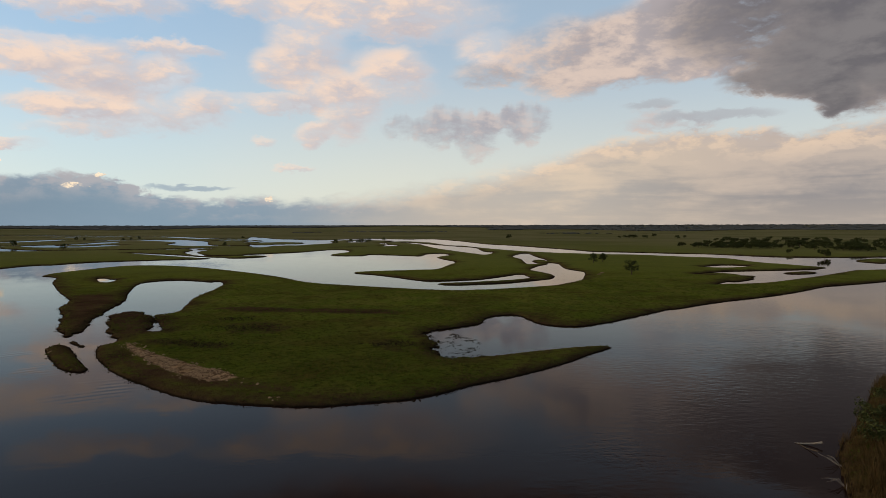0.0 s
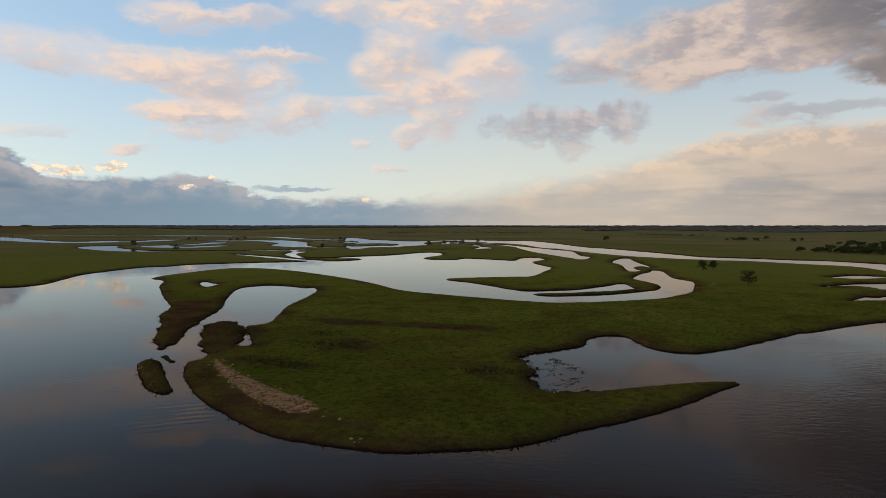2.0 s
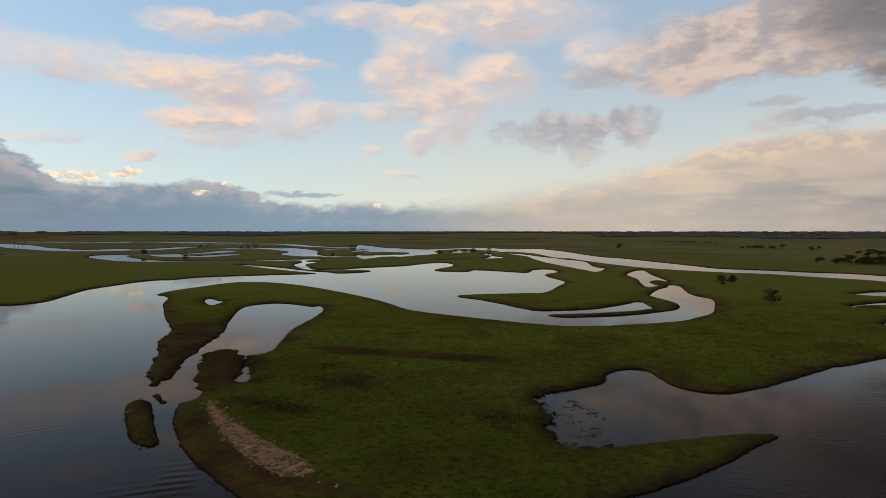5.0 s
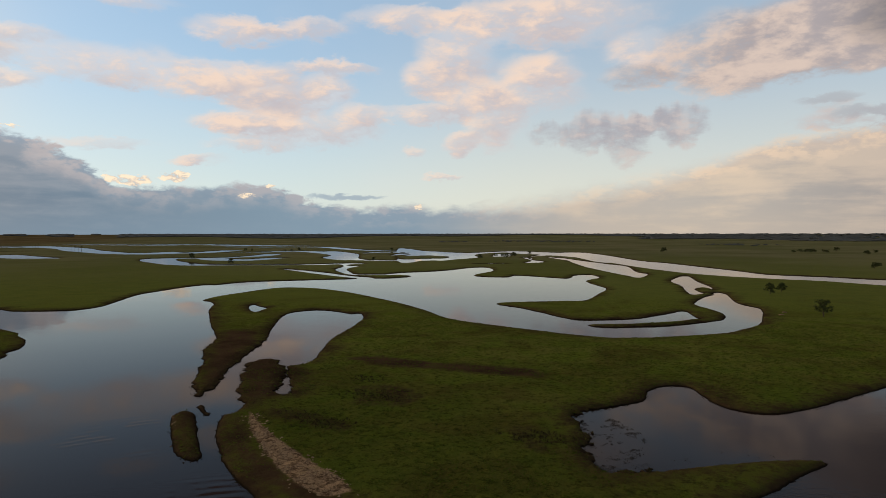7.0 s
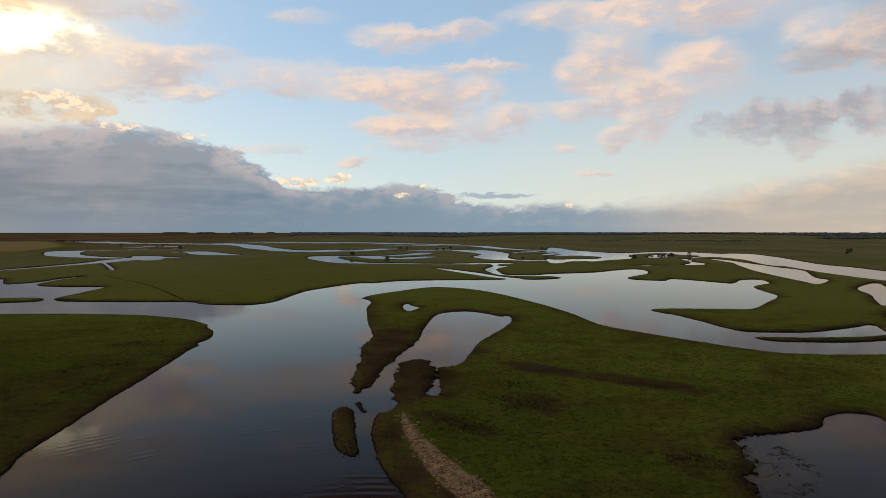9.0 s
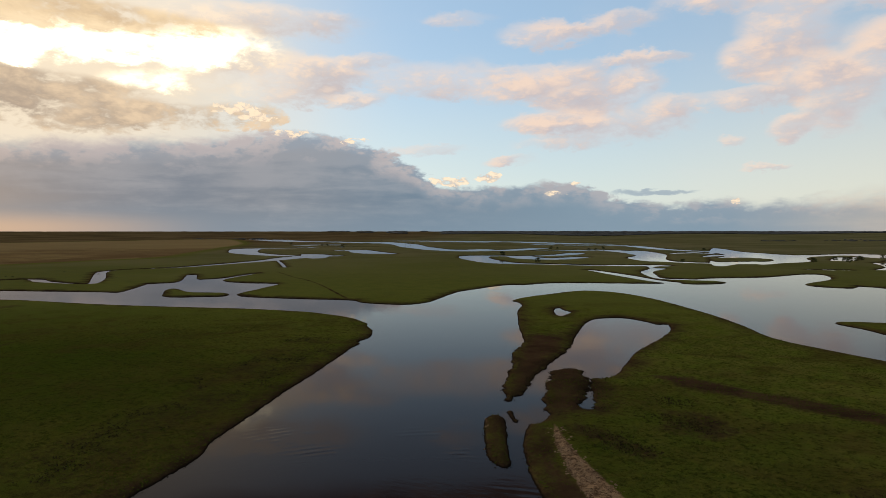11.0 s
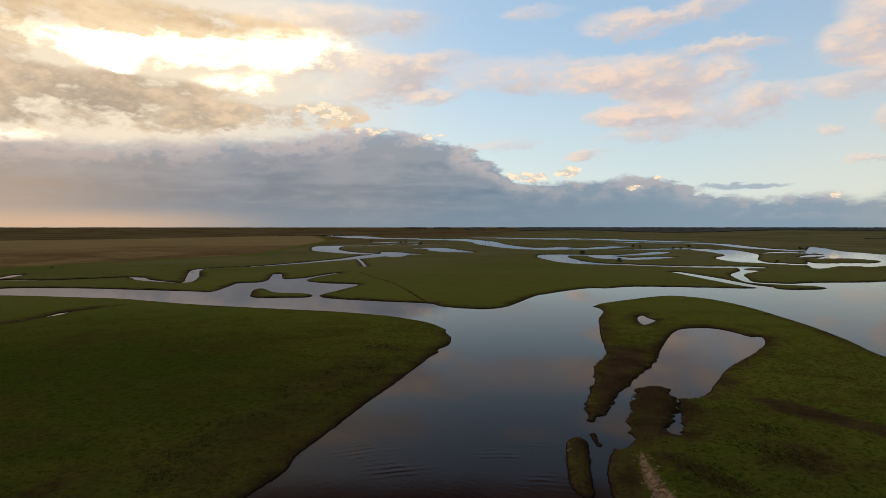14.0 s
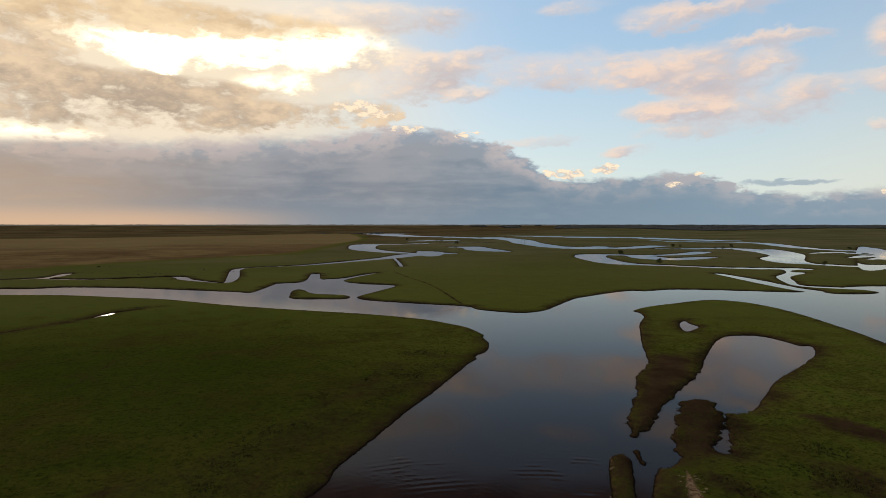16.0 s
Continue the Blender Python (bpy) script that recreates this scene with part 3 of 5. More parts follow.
HOOK = [(-45.8, 327.9), (-33.9, 312.8), (-22.9, 297.8), (-13.1, 282.9), (-3.8, 276.4), (15.8, 284.4), (31.3, 304.4), (39.2, 315.9), (41.1, 290.7), (49.6, 288.6), (53.8,
    311.0), (48.0, 341.5), (49.2, 385.0), (68.6, 627.2), (32.9, 617.5), (4.8, 517.2), (8.3, 428.7), (3.9, 393.6), (-4.3, 350.5), (-15.7, 343.6)]
THIN_SPIT = [(-2.0, 261.2), (14.7, 268.0), (30.2, 277.8), (39.1, 286.9), (50.1, 288.7), (29.1, 268.3), (14.2, 260.7), (5.2, 257.5)]
LAKE_ISLET = [(-181.9, 508.4), (-161.8, 520.2), (-142.0, 509.7), (-151.8, 488.2), (-167.7, 485.4)]
POND = [(-121.9, 248.6), (-127.8, 269.0), (-125.1, 279.8), (-118.9, 283.4), (-109.4, 279.3), (-101.0, 273.5), (-98.3, 276.2), (-91.6, 263.0), (-87.0, 240.1), (-85.3, 225.3), (-83.1, 210.3), (-78.8, 193.9), (-74.8, 179.3), (-74.6, 171.7), (-76.1, 167.0), (-71.0, 156.7),
    (-66.3, 149.4), (-64.1, 142.3), (-67.6, 142.9), (-78.6, 156.0), (-85.4, 162.6), (-80.1, 151.4), (-74.2, 139.7), (-68.6, 132.0), (-68.2, 126.1), (-75.7, 127.5), (-81.3, 137.3), (-83.2, 146.1), (-89.8, 160.8), (-97.0, 182.9), (-100.9, 198.3), (-108.9, 216.9)]
POND_ISLET = [(-88.2, 168.3), (-88.6, 174.1), (-85.7, 176.5), (-80.4, 170.9), (-74.6, 162.0), (-69.2, 148.6), (-68.5, 142.1), (-70.4, 139.6), (-73.1, 140.0), (-78.8,
    148.9), (-84.5, 159.5)]
LITTLE_ISLAND = [(-75.7, 119.7), (-78.0, 125.4), (-75.3, 125.8), (-70.8, 120.4), (-65.5, 112.8), (-59.9, 105.9), (-59.3, 103.3), (-62.0, 103.7), (-66.7, 107.9)]
PUDDLE = [(-155.8, 284.0), (-160.8, 297.2), (-154.8, 291.2), (-147.4, 285.8), (-144.6, 275.5), (-144.4, 269.4)]
NOTCH = [(-196.8, 304.8), (-192.9, 306.5), (-183.6, 298.3), (-176.4, 287.3), (-173.8, 277.9), (-178.7, 278.4)]
LAGOON_BITE = [(-3.0, 142.2), (3.6, 140.9), (2.9, 115.0), (0.1, 113.9), (-1.6, 120.5), (-2.5, 130.5)]
BAY_E = [(55.6, 504.7), (74.2, 565.6), (72.9, 502.3), (72.2, 437.1), (55.2, 393.7), (54.2, 420.6), (56.7, 458.9)]
FAR_RIVER = [(-53.3, 1188.6), (-16.6, 1200.1), (22.0, 1061.3), (57.7, 867.1), (87.2, 792.2), (127.5, 655.9), (142.7, 599.1), (177.7, 575.8), (201.7, 553.9), (221.2,
    545.2), (235.3, 525.6), (263.0, 484.5), (337.3, 481.9), (470.8, 551.6), (553.6, 621.7), (583.7, 555.3), (444.5, 432.5), (238.3, 340.5), (220.7, 349.4), (209.8,
    387.3), (204.7, 414.2), (206.1, 459.9), (179.6, 492.6), (160.6, 519.4), (128.4, 539.2), (86.5, 582.4), (46.0, 690.8), (-12.7, 918.5), (-62.9, 1020.6), (-92.1, 963.6)]
FLOOD_R = [(124.0, 311.5), (145.5, 330.1), (163.7, 336.2), (201.6, 345.5), (222.4, 360.8), (265.4, 378.9), (238.3, 340.5), (229.9, 344.5), (202.1, 320.3), (175.1, 295.7),
    (147.9, 272.8), (131.8, 260.9), (114.8, 255.9), (110.3, 255.7), (135.7, 286.9), (146.6, 297.1), (126.3, 305.3)]
FLOOD_R2 = [(149.8, 367.0), (173.8, 387.3), (183.4, 374.1), (160.0, 356.9)]
SIDE_CHANNEL = [(-27.6, 848.6), (15.9, 764.2), (35.6, 711.5), (38.3, 612.5), (46.1, 582.7), (35.3, 528.6), (27.7, 551.7), (8.0, 625.4), (-9.7, 704.9)]
ISLET_S = [(-381.5, 204.0), (-402.5, 216.4), (-401.3, 223.2), (-374.1, 217.4), (-353.1, 228.1), (-339.7, 221.4), (-346.8, 208.3), (-361.1, 195.1)]
BIG_POOL = [(-429.8, 1405.3), (-411.9, 1423.5), (-336.6, 1268.9), (-290.7, 1211.3), (-247.8, 1160.6), (-207.4, 1157.9), (-158.4, 1263.0), (-107.2, 1234.8), (-58.5,
    1180.0), (-24.1, 1150.1), (-2.3, 1079.3), (27.2, 930.5), (23.0, 790.8), (5.5, 807.4), (-14.4, 915.3), (-35.2, 1001.8), (-66.9, 1042.9), (-92.7, 1071.1), (-120.7,
    1101.5), (-154.7, 1162.1), (-184.6, 1082.9), (-180.1, 1007.8), (-161.0, 930.3), (-164.2, 877.0), (-176.3, 845.4), (-185.1, 792.6), (-197.7, 817.6), (-210.0, 797.7),
    (-231.9, 766.8)]
EAST_STRIP = [(-65.0, 959.0), (-39.0, 922.9), (-18.0, 858.5), (5.3, 795.2), (21.4, 735.6), (18.0, 623.9), (4.4, 672.5), (-16.6, 792.0), (-36.3, 859.7)]
ZIGZAG = [(-97.7, 933.4), (-82.2, 925.9), (-77.5, 860.0), (-59.2, 813.1), (-58.0, 773.7), (-76.9, 760.0), (-73.5, 816.4), (-83.2, 871.7)]
TREE_POND = [(-146.0, 967.9), (-154.0, 1076.6), (-140.1, 1085.0), (-135.5, 1116.9), (-120.5, 977.3), (-129.6, 948.0)]
MID_POOL = [(-508.7, 1175.7), (-491.5, 1190.0), (-388.9, 1037.5), (-322.7, 867.4), (-287.9, 810.0), (-263.5, 791.7), (-292.6, 786.2), (-327.2, 798.0), (-378.6, 870.4),
    (-404.1, 960.1), (-462.7, 1047.0), (-522.4, 1119.2)]
NECK = [(-277.7, 696.1), (-262.9, 707.7), (-260.3, 666.1), (-241.3, 654.6), (-233.0, 600.5), (-212.3, 555.0), (-193.6, 525.6), (-160.8, 536.6), (-155.0, 518.8), (-183.1,
    510.3), (-200.8, 520.5), (-227.4, 563.1), (-242.3, 593.7), (-254.5, 643.6)]
POOL_B = [(-856.1, 773.6), (-943.3, 869.4), (-893.4, 863.4), (-745.9, 762.8), (-776.4, 737.9)]
WEST_POOL = [(-840.6, 658.4), (-792.5, 672.3), (-699.8, 589.2), (-712.5, 568.2)]
FINGER = [(62.1, 438.5), (69.1, 443.9), (71.6, 425.5), (66.9, 406.4), (60.9, 415.6)]
FINGER_B = [(53.5, 389.9), (61.9, 401.1), (66.2, 398.7), (56.0, 381.1)]
FLOOD_ISLET = [(171.0, 317.6), (186.2, 326.2), (188.7, 318.3), (176.2, 311.5)]
RIVER_ISLET = [(279.5, 428.3), (306.8, 453.4), (311.5, 442.3), (282.9, 401.9), (275.8, 408.4)]
FLOOD_BAR = [(125.9, 310.5), (138.6, 315.7), (143.3, 302.9), (132.8, 296.5)]
FLOOD_BAR_B = [(122.7, 278.2), (136.5, 288.5), (140.4, 283.9), (127.0, 271.4)]
MOUTH_ISLET = [(-76.8, 129.5), (-76.7, 130.9), (-73.9, 127.7), (-73.4, 126.1)]
MOUTH_ISLET_B = [(-74.0, 126.8), (-72.3, 126.3), (-71.1, 124.8), (-72.2, 124.7)]
POOL_ISLET = [(-343.8, 1113.2), (-326.3, 1130.8), (-290.9, 1022.6), (-282.1, 953.2), (-250.8, 981.1), (-210.6, 950.5), (-200.2, 891.1), (-221.6, 868.2), (-259.5, 855.1)]
LOOP_A = [(-270.1, 701.9, 17.4), (-316.7, 665.3, 12.8), (-376.9, 648.7, 13.4), (-429.5, 639.0, 18.5), (-490.1, 679.7, 19.7), (-548.3, 735.2, 21.4), (-579.6, 788.9, 22.6), (-546.2, 808.8, 19.1), (-511.6, 841.4, 15.5), (-503.7, 910.1, 17.3), (-524.8, 994.7, 15.2)]
LOOP_A2 = [(-517.6, 807.1, 18.5), (-471.3, 769.9, 26.3), (-441.8, 771.2, 23.7), (-437.1, 848.5, 13.6)]
DITCH = [(-289.4, 582.7, 4.7), (-242.6, 542.9, 7.7), (-197.2, 501.0, 7.4), (-176.9, 486.9, 9.0)]
FAR_BEND = [(-1489.9, 1463.6, 41.7), (-1214.6, 1290.6, 36.1), (-1037.2, 1134.9, 33.0), (-900.0, 1034.6, 29.8), (-812.2, 976.8, 28.3), (-739.4, 952.9, 23.4), (-724.0, 993.5, 27.3), (-701.2, 1049.3, 27.8), (-725.4, 1196.6, 23.8)]
THIN_LINE = [(-641.1, 1059.9, 15.5), (-607.1, 1092.0, 23.6), (-567.0, 1174.9, 25.5), (-480.4, 1111.0, 29.0)]
BAND = [(-947.8, 1542.7, 18.4), (-868.1, 1524.0, 24.3), (-748.3, 1545.5, 23.8), (-666.4, 1534.4, 23.2), (-512.6, 1328.7, 20.6), (-424.9, 1249.1, 19.4), (-361.7, 1217.3,
    16.9)]
BAND_B = [(-1349.6, 1806.8, 51.8), (-1175.3, 1809.3, 47.5), (-1002.0, 1723.9, 48.3), (-814.0, 1678.3, 42.1)]
POOL_OUT = [(-279.5, 797.7, 13.7), (-240.8, 793.9, 16.2), (-205.7, 806.5, 12.9)]
WEST = [(-627.1, 70.1, 5.0), (-622.0, 94.4, 3.9), (-584.0, 128.1, 4.8), (-570.6, 187.0, 4.8), (-534.7, 187.3, 5.0), (-493.8, 196.3, 3.0), (-491.3, 205.0, 3.0), (-539.7, 228.3, 5.0), (-616.3, 261.4, 4.2), (-637.8, 288.3, 3.4), (-635.3, 342.2, 6.6), (-658.9, 408.9, 9.7), (-696.7, 496.1, 14.3), (-748.0, 582.3, 22.6), (-756.8, 643.5, 23.3)]
WEST2 = [(-622.9, 86.7, 5.1), (-630.7, 105.1, 5.4), (-667.0, 124.7, 4.7)]
LOOP_B = [(-751.0, 616.6, 11.2), (-813.8, 600.7, 18.1), (-922.4, 615.8, 23.3), (-1029.6, 668.5, 25.3), (-1168.3, 774.9, 28.4), (-1143.6, 836.5, 14.3), (-1159.2, 941.9, 13.3), (-1095.2, 1065.0, 14.0)]
BRANCH = [(-685.8, 501.2, 2.0), (-614.3, 456.6, 2.0), (-549.1, 414.1, 2.0)]
FAR_1 = [(-2533.3, 1630.7, 72.0), (-2208.9, 1534.0, 64.4), (-1874.1, 1396.2, 59.1), (-1640.1, 1405.1, 47.0), (-1385.4, 1374.5, 38.2)]
FAR_2 = [(-1321.4, 1019.5, 24.9), (-1349.2, 1109.9, 25.3), (-1307.6, 1132.8, 25.5)]
FAR_3 = [(-2330.4, 1617.2, 66.7), (-2598.0, 2084.1, 0.7), (-2473.5, 2315.2, 0.0)]
FAR_4 = [(-1623.7, 1740.5, 56.2), (-1455.5, 1736.7, 55.1), (-1281.7, 1716.7, 52.0)]
UPPER_LOOP = [(-844.0, 999.2, 17.1), (-766.3, 1001.2, 32.0), (-767.5, 1053.1, 25.7)]
RIGHT_THIN = [(-391.7, 1076.8, 5.3), (-378.9, 1144.6, 17.2), (-327.1, 1116.2, 7.8), (-324.7, 1218.6, 18.1)]
RIGHT_THIN_B = [(-307.5, 975.0, 4.1), (-305.4, 1068.5, 16.9), (-279.8, 1052.2, 16.3)]
CREEK = [(-322.4, 45.0, 0.1), (-331.7, 59.9, 0.0), (-344.4, 78.7, 0.1), (-352.5, 89.0, 1.9), (-361.1, 96.9, 1.4), (-369.6, 119.9, 0.0)]
MID_STRIP = [(-125.9, 729.3, 6.0), (-98.2, 743.5, 7.6)]
LEFT_OXBOW = [(-934.1, 831.7, 24.7), (-886.2, 827.0, 23.9), (-811.4, 789.5, 22.7), (-739.0, 762.6, 11.1)]
LEFT_FAR = [(-2449.5, 2224.7, 0.0), (-2461.1, 2320.0, 0.2)]
PLAN = [("water", WEST_CHANNEL_FAR_SHORE + WEST_CHANNEL_NEAR_SHORE), ("water", MAIN_RIVER), ("land", PENINSULA_WEST + PENINSULA_EAST), ("water", LAKE_NORTH + LAKE_SOUTH),
    ("land", HOOK), ("water", LAGOON_BITE), ("land", THIN_SPIT), ("land", LAKE_ISLET), ("water", POND), ("land", POND_ISLET), ("land", LITTLE_ISLAND), ("water", PUDDLE), ("water", NOTCH), ("water", BAY_E), ("water",
    FAR_RIVER), ("water", FLOOD_R), ("water", FLOOD_R2), ("water", SIDE_CHANNEL), ("land", ISLET_S), ("water", BIG_POOL), ("water", EAST_STRIP), ("water", ZIGZAG), ("water",
    TREE_POND), ("water", MID_POOL), ("water", NECK), ("water", POOL_B), ("water", WEST_POOL), ("land", FINGER), ("land", FINGER_B), ("land", FLOOD_ISLET), ("land",
    RIVER_ISLET), ("land", FLOOD_BAR), ("land", FLOOD_BAR_B), ("land", MOUTH_ISLET), ("land", MOUTH_ISLET_B), ("land", POOL_ISLET), ("stream", LOOP_A), ("stream", LOOP_A2),
    ("stream", DITCH), ("stream", FAR_BEND), ("stream", THIN_LINE), ("stream", BAND), ("stream", BAND_B), ("stream", POOL_OUT), ("stream", WEST), ("stream", WEST2),
    ("stream", LOOP_B), ("stream", BRANCH), ("stream", FAR_1), ("stream", FAR_2), ("stream", FAR_3), ("stream", FAR_4), ("stream", UPPER_LOOP), ("stream", RIGHT_THIN),
    ("stream", RIGHT_THIN_B), ("stream", CREEK), ("stream", MID_STRIP), ("stream", LEFT_OXBOW), ("stream", LEFT_FAR)]
MARSH_ARM = [(-125.1, 210.8), (-120.0, 202.5), (-112.8, 185.6), (-106.2, 174.8), (-97.3, 159.7), (-91.0, 148.8), (-85.1, 140.4), (-80.4, 135.7), (-78.1, 135.8), (-78.5,
    140.0), (-86.4, 159.0), (-95.6, 180.7), (-102.4, 201.0), (-111.7, 216.2), (-122.6, 220.1)]
MARSH_LAGOON = [(-4.0, 143.8), (4.0, 148.8), (6.5, 129.5), (6.1, 115.1), (0.1, 116.8), (-2.7, 128.3)]
MARSH_POND = [(-92.9, 171.5), (-89.5, 182.1), (-77.6, 171.7), (-72.0, 166.1), (-63.4, 147.6), (-63.7, 140.1), (-71.3, 135.7)]
MARSH = [MARSH_ARM, MARSH_LAGOON, MARSH_POND]
DARK_PATCH = [(-51.4, 147.5), (-48.3, 152.4), (-41.1, 150.5), (-34.7, 142.8), (-38.8, 135.5), (-45.9, 137.2)]
DARK_PATCH_B = [(-62.0, 128.1), (-57.5, 130.7), (-48.1, 126.6), (-41.7, 123.3), (-45.0, 118.9), (-55.5, 123.5)]
DARK_PATCH_C = [(-14.7, 126.2), (-11.3, 130.7), (-5.6, 128.0), (-3.9, 119.6), (-9.1, 117.3)]
OLD_CHANNEL = [(-67.6, 180.2), (-58.8, 185.7), (-49.9, 183.7), (-34.8, 180.8), (-14.1, 177.8), (-13.4, 167.7), (-32.8, 169.7), (-49.3, 171.4), (-61.6, 176.3)]
BEACH = [(-68.3, 126.9), (-65.6, 127.4), (-53.5, 111.6), (-37.5, 98.3), (-25.0, 93.6), (-19.4, 88.3), (-28.9, 88.4), (-39.8, 92.1), (-49.6, 98.6), (-59.2, 110.5)]
ISLAND_MUD = [(-75.7, 119.7), (-78.0, 125.4), (-75.3, 125.8), (-70.8, 120.4), (-65.5, 112.8), (-59.9, 105.9), (-59.3, 103.3), (-62.0, 103.7), (-66.7, 107.9)]
WEST_SHORE = [(-163, 160), (-141, 131), (-128, 110), (-118, 95), (-108, 79), (-101, 72), (-88, 43), (-116, 30), (-129, 65), (-142, 90), (-157, 115), (-174, 140), (-182, 158)]
MUD = [(WEST_SHORE, 0.47), (OLD_CHANNEL, 0.85), (BEACH, 0.78), (ISLAND_MUD, 0.78), (DARK_PATCH, 0.56), (DARK_PATCH_B, 0.60), (DARK_PATCH_C, 0.54)]
SAND = [(-65.3, 128.4), (-62.9, 126.5), (-57.2, 120.0), (-51.6, 114.7), (-43.3, 107.5), (-36.6, 102.3), (-31.9, 97.5), (-31.7, 95.8), (-34.8, 94.0), (-41.6, 98.2), (-51.8, 108.8), (-60.3, 119.9)]
SAND_SCRAPS = [[(-30.5, 95.7), (-28.1, 94.2), (-26.6, 92.1), (-28.2, 92.4)],
    [(-25.5, 86.5), (-22.6, 85.9), (-22.1, 84.1), (-24.0, 84.1)],
    [(-80.0, 124.0), (-77.5, 125.5), (-70.5, 114.0), (-66.5, 108.5), (-68.5, 107.8), (-74.0, 114.5)]]
HEATH_WEST = [(-2300.0, -1500.0), (-800.0, -400.0), (-745.6, 79.4), (-776.6, 135.8), (-792.4, 193.1), (-822.2, 260.9), (-883.7, 445.3), (-994.7, 546.7), (-1246.0, 750.9),
    (-1664.9, 1077.8), (-2489.9, 1482.1), (-2358.8, 942.8), (-2235.7, 508.6)]
HEATH = [HEATH_WEST]
OLIVE = [(-533.6, 56.1), (-425.1, 175.7), (-291.5, 228.8), (-239.5, 280.8), (-245.5, 414.0), (-183.6, 484.5), (-92.4, 674.0), (-54.0, 1085.1), (-728.6, 1418.0), (-2032.5,
    1283.1), (-1520.7, -142.4)]
LONE_TREE = (90.4, 302.8)
PAIR_TREES = [(95.8, 402.3), (104.6, 414.5)]
BANK_TREES = [(-148.0, 869.9), (-139.7, 959.4), (-128.9, 955.8), (-115.1, 892.8), (-114.2, 934.7), (-111.3, 957.2), (-95.9, 1032.3), (-267.8, 775.6), (-660.7, 1139.7),
    (-654.8, 1154.6), (-582.1, 1212.8), (-556.4, 1100.8), (-550.1, 1114.6), (-398.3, 663.3), (-537.0, 790.6), (-1225.0, 1010.7), (-1219.8, 1023.1), (-1375.9, 1030.4),
    (-1048.4, 923.2)]
PALMS = [(-1121.3, 1196.1), (-1054.1, 1135.2), (-1020.3, 1108.8), (-1019.6, 1116.0), (-1337.9, 1313.8), (-1336.5, 1320.6)]
PLAIN_TREES = [(138.1, 1316.8), (367.0, 1277.5), (393.2, 1286.7), (408.5, 1287.7), (473.5, 1240.3), (451.3, 1353.4), (125.8, 1230.0), (371.7, 1260.5), (379.8, 1262.2),
    (396.0, 1232.7), (427.7, 1154.3), (346.3, 1243.0), (-400.9, 1268.3)]
SHRUBS = [(-734.0, 162.7), (-736.6, 173.3), (-578.6, 159.0), (-601.7, 167.6), (-616.3, 179.4), (-605.0, 182.5), (-595.8, 184.5), (-663.5, 143.3), (-631.1, 234.6),
    (-611.9, 252.8), (-595.6, 250.0)]
THICKET_EDGE = [(286.5, 474.2), (291.5, 532.8), (310.5, 638.9), (307.8, 662.8)]
THICKET_AREA = [(273.2, 698.7), (394.8, 563.5), (661.9, 944.0), (487.6, 1091.9)]
WOOD_PATCHES = [(-345.6, 2920.8, 130, 50), (-123.4, 2841.2, 150, 60), (-553.3, 2596.7, 70, 25), (442.8, 2074.2, 120, 30), (-2560, 1563, 130, 30)]
LOG = [(38.52, 68.55), (40.78, 67.27), (39.02, 65.12)]
RUSHES = [(-52.6, 156.3), (-51.4, 158.5), (-45.4, 142.4), (-43.9, 144.8), (-40.9, 141.5), (-48.6, 144.4), (-55.8, 127.9), (-53.2, 126.7), (-49.1, 123.5), (-46.5, 122.5),
    (-45.2, 124.2), (-9.1, 125.5), (-9.9, 122.1), (-11.9, 125.7), (-7.5, 124.3)]
PALE_STONES = [(75.9, 306.7), (79.4, 315.6)]
LAGOON_SHALLOWS = [(-2.9, 141.8), (2.0, 140.7), (7.5, 130.5), (7.6, 124.3), (3.8, 116.6), (1.1, 112.9), (-1.8, 115.4), (-3.3, 128.0)]
SPIT_SHALLOWS = [(0.9, 114.2), (9.8, 119.2), (19.8, 126.8), (31.3, 126.2), (26.5, 121.8), (11.1, 115.8), (3.3, 112.5)]
SNAGS = [(39.5, 61.9), (36.8, 56.9)]
BANK_SHRUBS = [(50.2, 73.2), (46.0, 65.9), (57.9, 82.5)]
TRACK_EAST = [(-490.4, 363.4, 0.8), (-434.6, 337.8, 0.8), (-364.7, 308.0, 0.8), (-268.3, 253.0, 0.8)]
TRACK_WEST = [(-193.3, 34.3, 0.3), (-205.0, 50.3, 0.3), (-233.6, 71.1, 0.3), (-269.2, 108.1, 0.3)]
TRACKS = [TRACK_EAST, TRACK_WEST]


def smooth(points, closed=True, step=6):
    """Catmull-Rom curve through the control points."""
    p = np.array(points, float)
    if closed:
        q = np.vstack([p[-1:], p, p[:2]])
    else:
        q = np.vstack([2 * p[:1] - p[1:2], p, 2 * p[-1:] - p[-2:-1]])
    u = np.linspace(0, 1, step, endpoint=False)[None, :, None]
    a, b, c, d = q[:-3, None], q[1:-2, None], q[2:-1, None], q[3:, None]
    out = 0.5 * (2 * b + (c - a) * u + (2 * a - 5 * b + 4 * c - d) * u ** 2 + (3 * b - a - 3 * c + d) * u ** 3)
    out = out.reshape(-1, out.shape[-1])
    return out if closed else np.vstack([out, p[-1:]])


def lattice(ix, iy, seed):
    h = np.sin(ix * 127.1 + iy * 311.7 + seed * 74.7) * 43758.5453
    return h - np.floor(h)


